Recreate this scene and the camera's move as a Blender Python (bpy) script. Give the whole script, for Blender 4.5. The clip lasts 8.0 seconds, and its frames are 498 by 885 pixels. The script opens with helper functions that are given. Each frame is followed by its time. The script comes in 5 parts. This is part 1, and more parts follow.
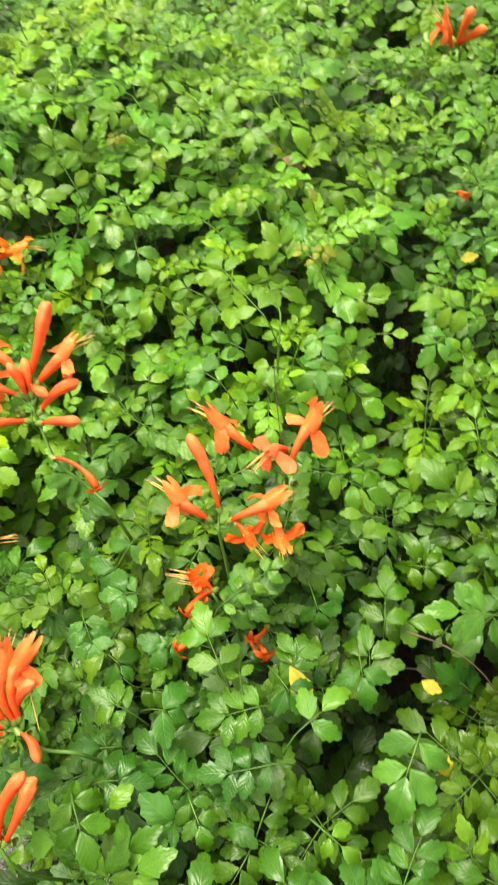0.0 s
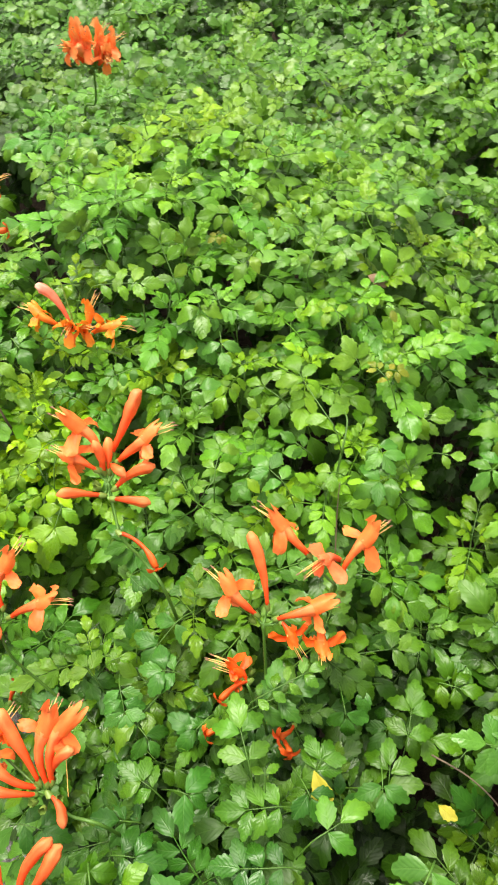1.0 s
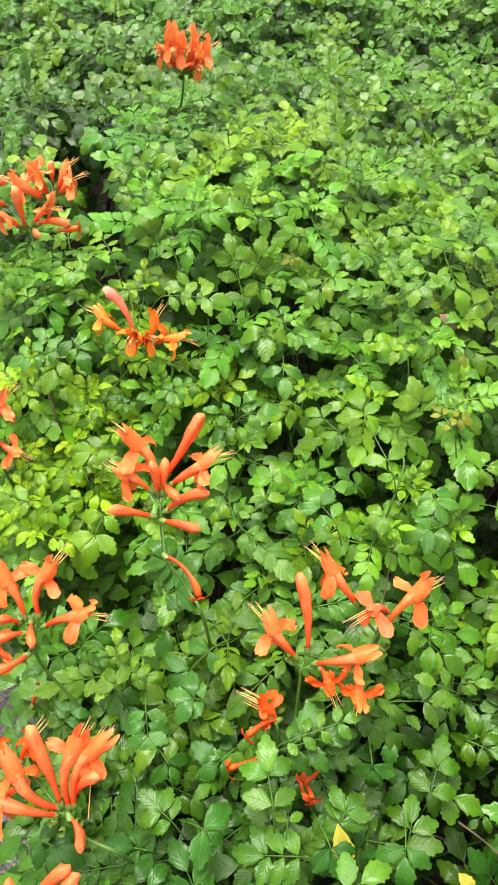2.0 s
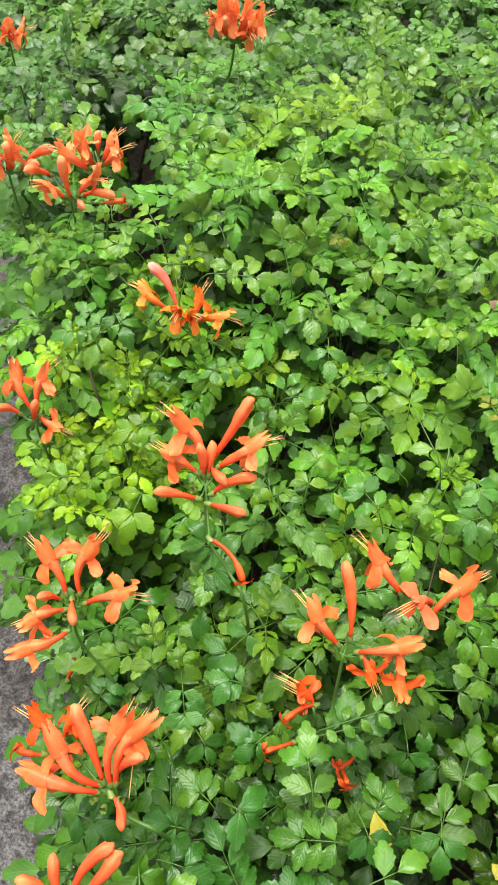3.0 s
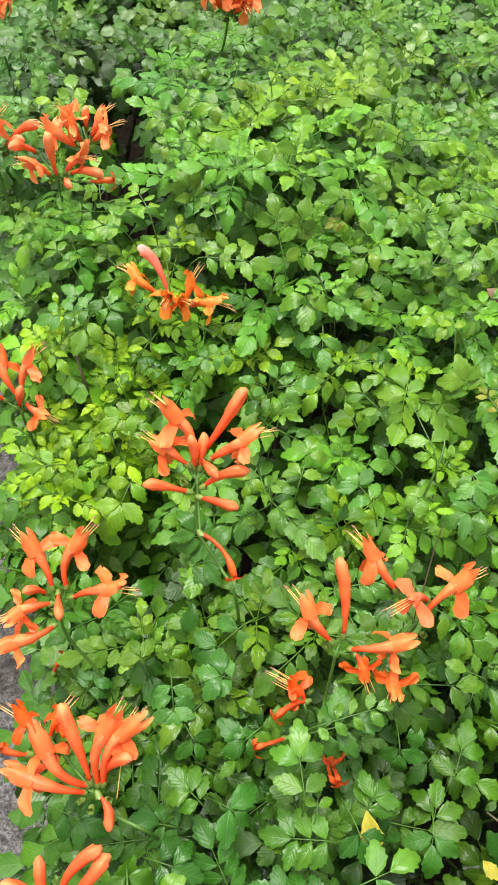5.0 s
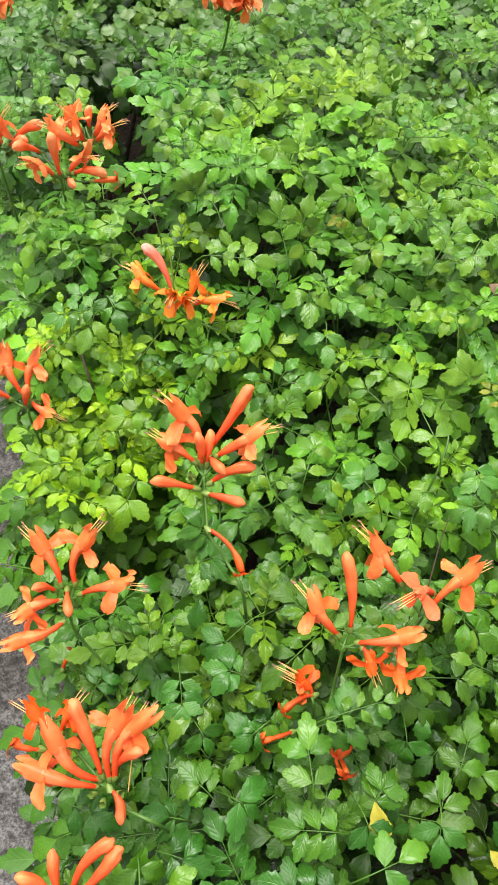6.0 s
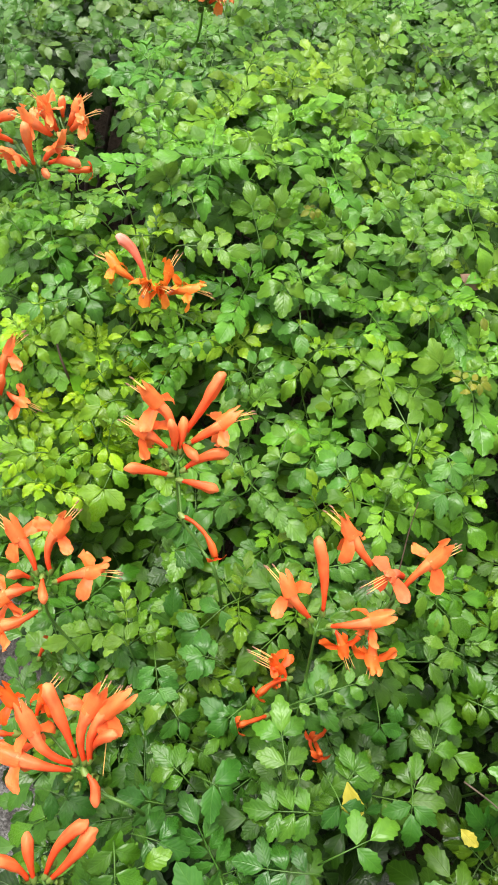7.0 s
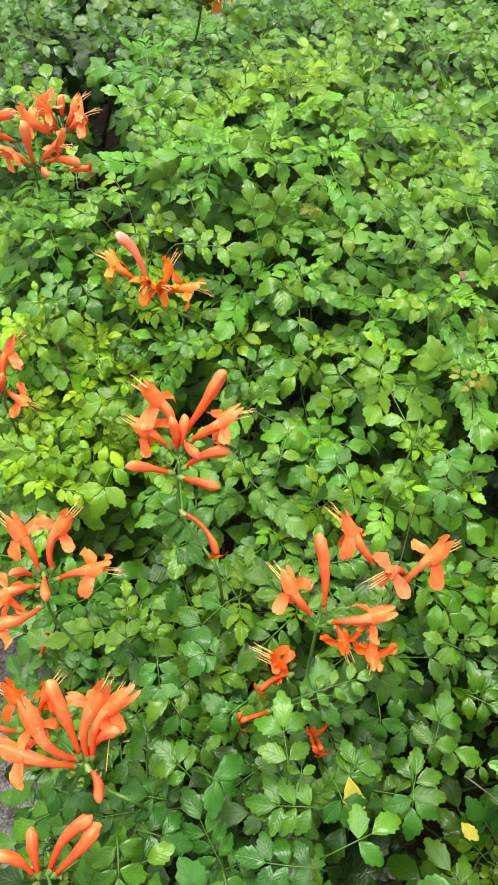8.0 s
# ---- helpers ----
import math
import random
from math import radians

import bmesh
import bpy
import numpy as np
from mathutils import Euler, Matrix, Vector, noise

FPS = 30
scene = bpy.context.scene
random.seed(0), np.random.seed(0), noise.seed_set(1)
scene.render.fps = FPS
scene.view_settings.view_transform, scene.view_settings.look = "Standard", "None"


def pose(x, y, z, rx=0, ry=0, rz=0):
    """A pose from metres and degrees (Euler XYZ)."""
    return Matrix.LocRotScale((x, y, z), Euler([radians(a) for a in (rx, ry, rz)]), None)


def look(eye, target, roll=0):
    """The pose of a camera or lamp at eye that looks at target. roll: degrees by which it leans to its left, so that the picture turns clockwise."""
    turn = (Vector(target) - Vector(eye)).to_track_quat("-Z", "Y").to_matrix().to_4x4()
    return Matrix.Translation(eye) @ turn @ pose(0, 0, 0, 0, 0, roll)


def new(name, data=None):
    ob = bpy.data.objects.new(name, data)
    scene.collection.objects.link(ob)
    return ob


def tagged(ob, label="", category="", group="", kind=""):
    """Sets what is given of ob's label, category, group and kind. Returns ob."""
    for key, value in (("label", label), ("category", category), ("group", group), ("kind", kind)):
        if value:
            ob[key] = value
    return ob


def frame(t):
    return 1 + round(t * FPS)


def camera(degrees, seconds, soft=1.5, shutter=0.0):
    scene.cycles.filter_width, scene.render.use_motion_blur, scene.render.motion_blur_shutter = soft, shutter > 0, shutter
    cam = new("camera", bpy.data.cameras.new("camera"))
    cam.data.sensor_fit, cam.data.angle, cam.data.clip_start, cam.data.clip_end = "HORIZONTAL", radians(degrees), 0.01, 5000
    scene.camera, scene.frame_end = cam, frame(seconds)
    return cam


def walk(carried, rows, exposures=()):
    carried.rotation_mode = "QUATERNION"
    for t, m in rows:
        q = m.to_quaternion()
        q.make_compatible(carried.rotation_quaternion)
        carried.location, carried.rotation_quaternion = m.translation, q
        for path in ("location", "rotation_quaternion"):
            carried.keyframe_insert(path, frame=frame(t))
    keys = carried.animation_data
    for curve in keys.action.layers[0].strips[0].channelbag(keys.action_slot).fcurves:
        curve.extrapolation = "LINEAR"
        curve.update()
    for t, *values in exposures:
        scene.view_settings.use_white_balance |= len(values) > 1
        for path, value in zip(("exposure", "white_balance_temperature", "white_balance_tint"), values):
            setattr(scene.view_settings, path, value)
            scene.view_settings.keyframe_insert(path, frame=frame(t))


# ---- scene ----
cam = camera(36.8, 8.0, 1.9, 0.4)
PATH = [
    (0, (0.1, 0.021, 1.18), (0.058, 1.137, -0.479), -6.7),
    (0.5, (0.097, 0.024, 1.203), (-0.02, 1.225, -0.392), -5.6),
    (1, (0.078, 0.03, 1.223), (-0.043, 1.264, -0.346), -1.0),
    (1.5, (0.056, 0.045, 1.225), (-0.093, 1.26, -0.356), 1.8),
    (1.7, (0.05, 0.05, 1.231), (-0.106, 1.282, -0.337), 3.1),
    (2.8, (0.031, 0.058, 1.228), (-0.156, 1.209, -0.397), 4.2),
    (3, (0.019, 0.06, 1.23), (-0.168, 1.21, -0.396), 4.7),
    (3.5, (0.015, 0.068, 1.227), (-0.144, 1.201, -0.413), 5.8),
    (4, (0.01, 0.073, 1.221), (-0.103, 1.194, -0.432), 8.2),
    (4.5, (0.012, 0.075, 1.222), (-0.119, 1.191, -0.433), 7.5),
    (6, (0.008, 0.071, 1.226), (-0.13, 1.177, -0.434), 6.4),
    (6.5, (0.006, 0.067, 1.228), (-0.111, 1.179, -0.431), 7.6),
    (7, (0.017, 0.064, 1.227), (-0.077, 1.173, -0.435), 8.0),
    (7.5, (0.016, 0.063, 1.229), (-0.068, 1.175, -0.431), 8.3),
    (8, (0.015, 0.062, 1.229), (-0.071, 1.167, -0.436), 8.1),
]
walk(cam, [(t, look(eye, target, roll)) for t, eye, target, roll in PATH],
     [(0.0, 1.57, 7800, 0), (0.8, 1.54, 7300, 2), (1.7, 1.52, 6950, 5), (3.0, 1.36, 6500, 9), (8.0, 1.36, 6600, 8)])

# ---------------------------------------------------------------- light
world = bpy.data.worlds.new("overcast_sky")
scene.world = world
world.use_nodes = True
wn = world.node_tree.nodes
sky = wn.new("ShaderNodeTexSky")
sky.sky_type = "NISHITA"
sky.sun_disc = False
sky.sun_elevation = radians(74)
sky.sun_rotation = radians(-50)
sky.dust_density = 4.0
cloud = wn.new("ShaderNodeHueSaturation")          # a cloud cover takes most of the blue away
cloud.inputs["Saturation"].default_value = 0.04
world.node_tree.links.new(sky.outputs[0], cloud.inputs["Color"])
world.node_tree.links.new(cloud.outputs[0], wn["Background"].inputs["Color"])
wn["Background"].inputs["Strength"].default_value = 0.125

sun_data = bpy.data.lights.new("sun", "SUN")
sun_data.energy = 1.85
sun_data.angle = radians(32)
sun_data.color = (1.0, 0.96, 0.88)
sun = new("sun", sun_data)
sun.matrix_world = look((-0.7, 1.1, 4.2), (0.1, 0.5, 0.6))

# ---------------------------------------------------------------- materials


class Mat:
    """A node material with short ways to make and join nodes."""

    def __init__(self, name):
        self.m = bpy.data.materials.new(name)
        self.m.use_nodes = True
        self.t = self.m.node_tree
        self.bsdf = self.t.nodes["Principled BSDF"]
        self.out = self.t.nodes["Material Output"]

    def node(self, kind, **given):
        n = self.t.nodes.new(kind)
        for key, value in given.items():
            n.inputs[key].default_value = value
        return n

    def join(self, a, b):
        self.t.links.new(a, b)

    def math(self, op, a, b=None, clamp=False):
        n = self.t.nodes.new("ShaderNodeMath")
        n.operation, n.use_clamp = op, clamp
        for slot, v in enumerate((a, b)):
            if v is None:
                continue
            if isinstance(v, (int, float)):
                n.inputs[slot].default_value = v
            else:
                self.join(v, n.inputs[slot])
        return n.outputs[0]

    def ramp(self, fac, stops):
        n = self.t.nodes.new("ShaderNodeValToRGB")
        while len(n.color_ramp.elements) < len(stops):
            n.color_ramp.elements.new(0.5)
        for e, (p, c) in zip(n.color_ramp.elements, stops):
            e.position, e.color = p, (*c, 1)
        self.join(fac, n.inputs[0])
        return n.outputs[0]

    def mix(self, kind, fac, a, b):
        n = self.t.nodes.new("ShaderNodeMix")
        n.data_type, n.blend_type = "RGBA", kind
        for slot, v in ((0, fac), (6, a), (7, b)):
            if isinstance(v, (int, float)):
                n.inputs[slot].default_value = v
            elif isinstance(v, tuple):
                n.inputs[slot].default_value = (*v, 1)
            else:
                self.join(v, n.inputs[slot])
        return n.outputs[2]

    def noise(self, scale, detail=3.0, coords="Object", rough=0.55):
        c = self.t.nodes.new("ShaderNodeTexCoord")
        n = self.node("ShaderNodeTexNoise", Scale=scale, Detail=detail, Roughness=rough)
        self.join(c.outputs[coords], n.inputs["Vector"])
        return n.outputs[0]

    def bump(self, height, strength, distance):
        n = self.node("ShaderNodeBump", Strength=strength, Distance=distance)
        self.join(height, n.inputs["Height"])
        self.join(n.outputs[0], self.bsdf.inputs["Normal"])
        return n.outputs[0]


def leaf_material(name, stops, rough=0.38, glow=0.13):
    """Glossy leaf: midrib and side veins, blotches, a little light through the blade."""
    k = Mat(name)
    info = k.t.nodes.new("ShaderNodeObjectInfo")
    geo = k.t.nodes.new("ShaderNodeNewGeometry")
    rnd = k.math("FRACT", k.math("ADD", info.outputs["Random"], geo.outputs["Random Per Island"]))
    gloss = k.math("FRACT", k.math("MULTIPLY", rnd, 7.31))           # some blades are glossier than others
    rnd = k.math("ADD", k.math("MULTIPLY", rnd, 0.6), 0.2)
    col = k.ramp(rnd, stops)
    col = k.mix("MULTIPLY", 1.0, col, info.outputs["Color"])
    uv = k.t.nodes.new("ShaderNodeUVMap")
    spot = k.t.nodes.new("ShaderNodeVectorMath")        # each blade takes its own piece of the pattern
    spot.operation = "ADD"
    k.join(uv.outputs[0], spot.inputs[0])
    k.join(k.math("MULTIPLY", rnd, 40.0), spot.inputs[1])

    def pattern(scale, detail):
        n = k.node("ShaderNodeTexNoise", Scale=scale, Detail=detail, Roughness=0.55)
        k.join(spot.outputs[0], n.inputs["Vector"])
        return n.outputs[0]

    blot = pattern(2.0, 1.2)
    col = k.mix("MULTIPLY", 1.0, col, k.ramp(blot, ((0.3, (0.8, 0.83, 0.8)), (0.7, (1.14, 1.1, 1.1)))))
    sep = k.t.nodes.new("ShaderNodeSeparateXYZ")
    k.join(uv.outputs[0], sep.inputs[0])
    off = k.math("ABSOLUTE", k.math("SUBTRACT", sep.outputs[0], 0.5))
    rib = k.math("SUBTRACT", 1.0, k.math("MULTIPLY", off, 26.0), clamp=True)
    wave = k.math("SINE", k.math("MULTIPLY", k.math("SUBTRACT", sep.outputs[1], k.math("SUBTRACT", k.math("MULTIPLY", off, 0.75), k.math("MULTIPLY", blot, 0.10))), 38.0))
    vein = k.math("POWER", k.math("MULTIPLY", k.math("ADD", wave, 1.0), 0.5), 7.0)
    lines = k.math("MAXIMUM", rib, k.math("MULTIPLY", vein, 0.45))
    col = k.mix("MIX", k.math("MULTIPLY", lines, 0.10), col, (0.20, 0.36, 0.07))
    k.join(col, k.bsdf.inputs["Base Color"])
    fine = pattern(16, 2)
    k.join(k.math("ADD", k.math("ADD", k.math("MULTIPLY", fine, 0.14), k.math("MULTIPLY", gloss, 0.24)), rough - 0.18), k.bsdf.inputs["Roughness"])
    k.bsdf.inputs["Specular IOR Level"].default_value = 0.29
    quilt = k.math("SUBTRACT", k.math("MULTIPLY", wave, -0.034), k.math("MULTIPLY", rib, 0.10))
    height = k.math("ADD", quilt, k.math("ADD", k.math("MULTIPLY", fine, 0.035), k.math("MULTIPLY", blot, 0.8)))
    normal = k.bump(height, 0.75, 0.0014)
    through_blade = k.node("ShaderNodeBsdfTranslucent")
    warm = k.mix("MULTIPLY", 1.0, col, (1.12, 1.25, 0.6))
    k.join(warm, through_blade.inputs["Color"])
    k.join(normal, through_blade.inputs["Normal"])
    mixer = k.node("ShaderNodeMixShader", Fac=glow)
    k.join(k.bsdf.outputs[0], mixer.inputs[1])
    k.join(through_blade.outputs[0], mixer.inputs[2])
    k.join(mixer.outputs[0], k.out.inputs[0])
    return k.m


GREEN = leaf_material("honeysuckle_leaf", ((0.0, (0.034, 0.098, 0.005)), (0.3, (0.054, 0.140, 0.007)),
                                           (0.65, (0.078, 0.180, 0.010)), (1.0, (0.108, 0.224, 0.014))))
YELLOW = leaf_material("yellowed_leaf", ((0.0, (0.34, 0.29, 0.022)), (1.0, (0.42, 0.37, 0.05))), 0.5, 0.25)
PINK = leaf_material("withered_leaf", ((0.0, (0.22, 0.13, 0.09)), (1.0, (0.28, 0.17, 0.12))), 0.6, 0.2)


def petal_material(name, low, high, tip):
    """Thin satin petal: faint lengthwise veins and blotches, light coming through."""
    k = Mat(name)
    info = k.t.nodes.new("ShaderNodeObjectInfo")
    uv = k.t.nodes.new("ShaderNodeUVMap")
    sep = k.t.nodes.new("ShaderNodeSeparateXYZ")
    k.join(uv.outputs[0], sep.inputs[0])
    along = k.ramp(sep.outputs[1], ((0.08, low), (0.6, high), (1.0, tip)))
    blot = k.noise(90, 4)
    col = k.mix("MULTIPLY", 1.0, along, k.ramp(blot, ((0.3, (0.86, 0.68, 0.66)), (0.7, (1.05, 1.2, 1.25)))))
    col = k.mix("MULTIPLY", 1.0, col, info.outputs["Color"])
    vary = k.ramp(info.outputs["Random"], ((0.0, (0.96, 0.8, 0.85)), (1.0, (1.02, 1.06, 1.1))))
    col = k.mix("MULTIPLY", 1.0, col, vary)
    k.join(col, k.bsdf.inputs["Base Color"])
    k.bsdf.inputs["Roughness"].default_value = 0.48
    k.bsdf.inputs["Specular IOR Level"].default_value = 0.35
    lines = k.math("SINE", k.math("MULTIPLY", sep.outputs[0], 75.0))
    normal = k.bump(k.math("ADD", k.math("MULTIPLY", lines, 0.035), blot), 0.4, 0.0012)
    t = k.node("ShaderNodeBsdfTranslucent")
    k.join(col, t.inputs["Color"])
    k.join(normal, t.inputs["Normal"])
    mixer = k.node("ShaderNodeMixShader", Fac=0.2)
    k.join(k.bsdf.outputs[0], mixer.inputs[1])
    k.join(t.outputs[0], mixer.inputs[2])
    k.join(mixer.outputs[0], k.out.inputs[0])
    return k.m


TUBE = petal_material("coral_tube", (0.83, 0.070, 0.012), (0.92, 0.175, 0.045), (0.95, 0.300, 0.100))
LOBE = petal_material("orange_petal", (0.90, 0.145, 0.024), (0.93, 0.208, 0.046), (0.95, 0.265, 0.072))
WILT = petal_material("wilting_petal", (0.60, 0.06, 0.010), (0.70, 0.095, 0.012), (0.74, 0.13, 0.018))


def plain_material(name, low, high, scale, rough, bump=0.4, distance=0.001):
    k = Mat(name)
    n = k.noise(scale, 5)
    big = k.noise(scale * 0.13, 3)
    col = k.ramp(n, ((0.3, low), (0.7, high)))
    col = k.mix("MULTIPLY", 1.0, col, k.ramp(big, ((0.3, (0.75, 0.75, 0.75)), (0.7, (1.15, 1.15, 1.15)))))
    k.join(col, k.bsdf.inputs["Base Color"])
    k.bsdf.inputs["Roughness"].default_value = rough
    k.bsdf.inputs["Specular IOR Level"].default_value = 0.5 if rough < 0.8 else 0.05
    k.bump(n, bump, distance)
    return k.m


STEM = plain_material("green_stem", (0.042, 0.115, 0.012), (0.08, 0.175, 0.022), 60, 0.5)
TWIG = plain_material("brown_twig", (0.05, 0.035, 0.022), (0.11, 0.075, 0.05), 90, 0.75)
CALYX = plain_material("calyx", (0.11, 0.19, 0.03), (0.19, 0.26, 0.05), 120, 0.5)
FILAMENT = plain_material("filament", (0.85, 0.40, 0.10), (0.92, 0.56, 0.20), 200, 0.5)
ANTHER = plain_material("anther", (0.16, 0.08, 0.05), (0.34, 0.18, 0.10), 200, 0.7)
SOIL = plain_material("bed_soil", (0.008, 0.006, 0.004), (0.022, 0.016, 0.011), 45, 0.95, 0.9, 0.02)


def concrete_material():
    k = Mat("weathered_concrete")
    fine, mid, big = k.noise(230, 6, rough=0.75), k.noise(60, 6, rough=0.7), k.noise(3.5, 4)
    col = k.ramp(fine, ((0.40, (0.036, 0.033, 0.031)), (0.60, (0.165, 0.157, 0.154))))
    col = k.mix("MULTIPLY", 1.0, col, k.ramp(mid, ((0.40, (0.30, 0.28, 0.27)), (0.56, (1.08, 1.08, 1.09)))))
    col = k.mix("MULTIPLY", 1.0, col, k.ramp(big, ((0.40, (0.6, 0.56, 0.53)), (0.62, (1.12, 1.12, 1.12)))))
    k.join(col, k.bsdf.inputs["Base Color"])
    k.bsdf.inputs["Roughness"].default_value = 0.9
    k.bump(k.math("ADD", fine, k.math("MULTIPLY", mid, 2.0)), 0.7, 0.004)
    return k.m


CONCRETE = concrete_material()

# ---------------------------------------------------------------- mesh helpers


def mesh_of(name, verts, faces, material, uvs=None, smooth=True):
    me = bpy.data.meshes.new(name)
    me.from_pydata([tuple(v) for v in verts], [], faces)
    if uvs is not None:
        layer = me.uv_layers.new(name="UVMap")
        for loop in me.loops:
            layer.data[loop.index].uv = uvs[loop.vertex_index]
    me.polygons.foreach_set("use_smooth", [smooth] * len(me.polygons))
    me.materials.append(material)
    return me


def part(name, mesh, parent, m=None, label="", colour=None):
    ob = new(name, mesh)
    ob.parent = parent
    if m is not None:
        ob.matrix_basis = m
    if colour:
        ob.color = (*colour, 1)
    return tagged(ob, label)


def empty(name, at, label, category, group=""):
    ob = new(name)
    ob.location = at
    ob.empty_display_size = 0.02
    return tagged(ob, label, category, group)


def basis(at, ahead, up, size=1.0):
    """A pose at a place whose y goes ahead and whose z is near up."""
    y = Vector(ahead).normalized()
    x = y.cross(Vector(up))
    x = x.normalized() if x.length > 1e-5 else y.orthogonal().normalized()
    z = x.cross(y)
    m = Matrix((x, y, z)).transposed().to_4x4() @ Matrix.Scale(size, 4)
    m.translation = at
    return m


def sweep(points, radii, sides=6, cap=True):
    """Vertices, faces and uvs of a round tube along points."""
    verts, faces, uvs = [], [], []
    last = None
    for i, p in enumerate(points):
        a = points[max(i - 1, 0)]
        b = points[min(i + 1, len(points) - 1)]
        d = (Vector(b) - Vector(a)).normalized()
        side = d.orthogonal().normalized() if last is None else (last - d * last.dot(d)).normalized()
        last = side
        other = d.cross(side)
        for s in range(sides):
            w = 2 * math.pi * s / sides
            verts.append(Vector(p) + (side * math.cos(w) + other * math.sin(w)) * radii[i])
            uvs.append((abs(2 * s / sides - 1), i / (len(points) - 1)))
    for i in range(len(points) - 1):
        for s in range(sides):
            a, b = i * sides + s, i * sides + (s + 1) % sides
            faces.append((a, b, b + sides, a + sides))
    if cap:
        faces.append(tuple(reversed(range(sides))))
        n = (len(points) - 1) * sides
        faces.append(tuple(range(n, n + sides)))
    return verts, faces, uvs


def bent(points, steps=8):
    """A smooth line through the points."""
    pts = [Vector(p) for p in points]
    out = []
    for i in range(len(pts) - 1):
        p0, p1, p2, p3 = pts[max(i - 1, 0)], pts[i], pts[i + 1], pts[min(i + 2, len(pts) - 1)]
        for k in range(steps):
            t = k / steps
            out.append(0.5 * ((2 * p1) + (p2 - p0) * t + (2 * p0 - 5 * p1 + 4 * p2 - p3) * t * t
                              + (3 * p1 - p0 - 3 * p2 + p3) * t ** 3))
    out.append(pts[-1])
    return out


# ---------------------------------------------------------------- leaves
rng = random.Random(7)


def leaflet_shape(r, fine=2):
    """One toothed leaflet of unit length along +y, facing +z: folded, arched and a little twisted. fine: 0 to 2."""
    width, peak = r.uniform(0.285, 0.345), r.uniform(0.45, 0.54)
    at_base, at_tip = r.uniform(0.86, 1.10), r.uniform(0.80, 1.0)
    fold, arch, twist = r.uniform(0.08, 0.50), r.uniform(0.05, 0.80), r.uniform(-0.35, 0.35)
    ruffle, phase, bulge = r.uniform(0.012, 0.045), r.uniform(0, 6), r.uniform(0.03, 0.065)
    skew = r.uniform(-0.05, 0.05)
    rows = (4, 8, 10)[fine]
    cols = ((-1, 0, 1), (-1, 0, 1), (-1, -0.55, 0, 0.55, 1))[fine]
    verts, faces, uvs = [], [], []
    for i in range(rows + 1):
        v = i / rows
        u = v / peak * 0.5 if v < peak else 0.5 + (v - peak) / (1 - peak) * 0.5
        w = width * max(math.sin(math.pi * min(max(u, 0.0), 1.0)), 0.0) ** (at_base if v < peak else at_tip)
        w = max(w, 0.012)
        tooth = 0.0
        if fine and 0.3 < v < 0.98:
            tooth = (0.030 if i % 2 else -0.027) * (1 if fine == 2 else 1.25)
        for c in cols:
            side = abs(c) == 1
            x = c * (w + (tooth if side else 0) * (0.55 + 0.45 * w / width))
            y = v + (0.034 if side and tooth > 0 else 0.0)
            z = abs(x) * fold - arch * v * v * 0.5 + arch * 0.15 * math.sin(math.pi * v)
            z += ruffle * math.sin(9 * v + phase + c) * abs(c) + twist * x * v
            z -= (0.35 + 0.4 * arch) * x * x
            z += (bulge if 0 < abs(c) < 1 else 0.0) * math.sin(math.pi * v)
            verts.append((x + skew * math.sin(math.pi * v), y, z))
            uvs.append((0.5 + c * 0.5 * min(1, w / width + 0.05), v))
    n = len(cols)
    for i in range(rows):
        for j in range(n - 1):
            a = i * n + j
            faces.append((a, a + 1, a + n + 1, a + n))
    return verts, faces, uvs


def leaf_plan(r):
    """Places of the leaflets on a leaf, and the line of its stalk. The leaf grows along +y, its leaflets side by side in one plane."""
    pairs = r.choice((2, 2, 3, 3, 3, 4))
    length = 0.0122 * pairs + r.uniform(0.006, 0.010)
    droop, sway = r.uniform(1.5, 5.5), r.uniform(-1.5, 1.5)
    spread, cup = r.uniform(52, 68), r.uniform(-0.22, 0.12)

    def at(s):
        return Vector((sway * s * s, s * (1 - 0.25 * droop * s), -droop * s * s))

    line = [at(length * i / 7) for i in range(8)]
    spots = []
    for p in range(pairs):
        s = length * (0.30 + 0.66 * p / pairs)
        ahead = (at(s + 0.002) - at(s)).normalized()
        size = r.uniform(0.0195, 0.0235) * (0.80 + 0.20 * (p + 1) / pairs)
        for side in (-1, 1):
            turn = Matrix.Rotation(-side * radians(spread - 7 * p + r.uniform(-7, 7)), 3, "Z")
            d = turn @ ahead + Vector((0, 0, cup + r.uniform(-0.12, 0.08)))
            up = Vector((side * (cup + r.uniform(-0.16, 0.16)), r.uniform(-0.14, 0.14), 1))
            spots.append(basis(at(s) + Vector((side * 0.001, 0, 0)), d, up, size * r.uniform(0.93, 1.07)))
    ahead = (at(length) - at(length - 0.004)).normalized()
    spots.append(basis(at(length), ahead + Vector((r.uniform(-0.15, 0.15), 0, r.uniform(-0.2, 0.08))),
                       (r.uniform(-0.18, 0.18), 0, 1), r.uniform(0.025, 0.031)))
    return line, spots


LEAFLETS = [leaflet_shape(rng) for _ in range(12)]
MIDDLE = [leaflet_shape(rng, 1) for _ in range(12)]
COARSE = [leaflet_shape(rng, 0) for _ in range(6)]
LEAFLET_MESHES = [mesh_of("leaflet", v, f, GREEN, u) for v, f, u in LEAFLETS]
PLANS = []
for _ in range(18):
    line, spots = leaf_plan(rng)
    PLANS.append((line, [(m, rng.randrange(len(LEAFLETS))) for m in spots]))


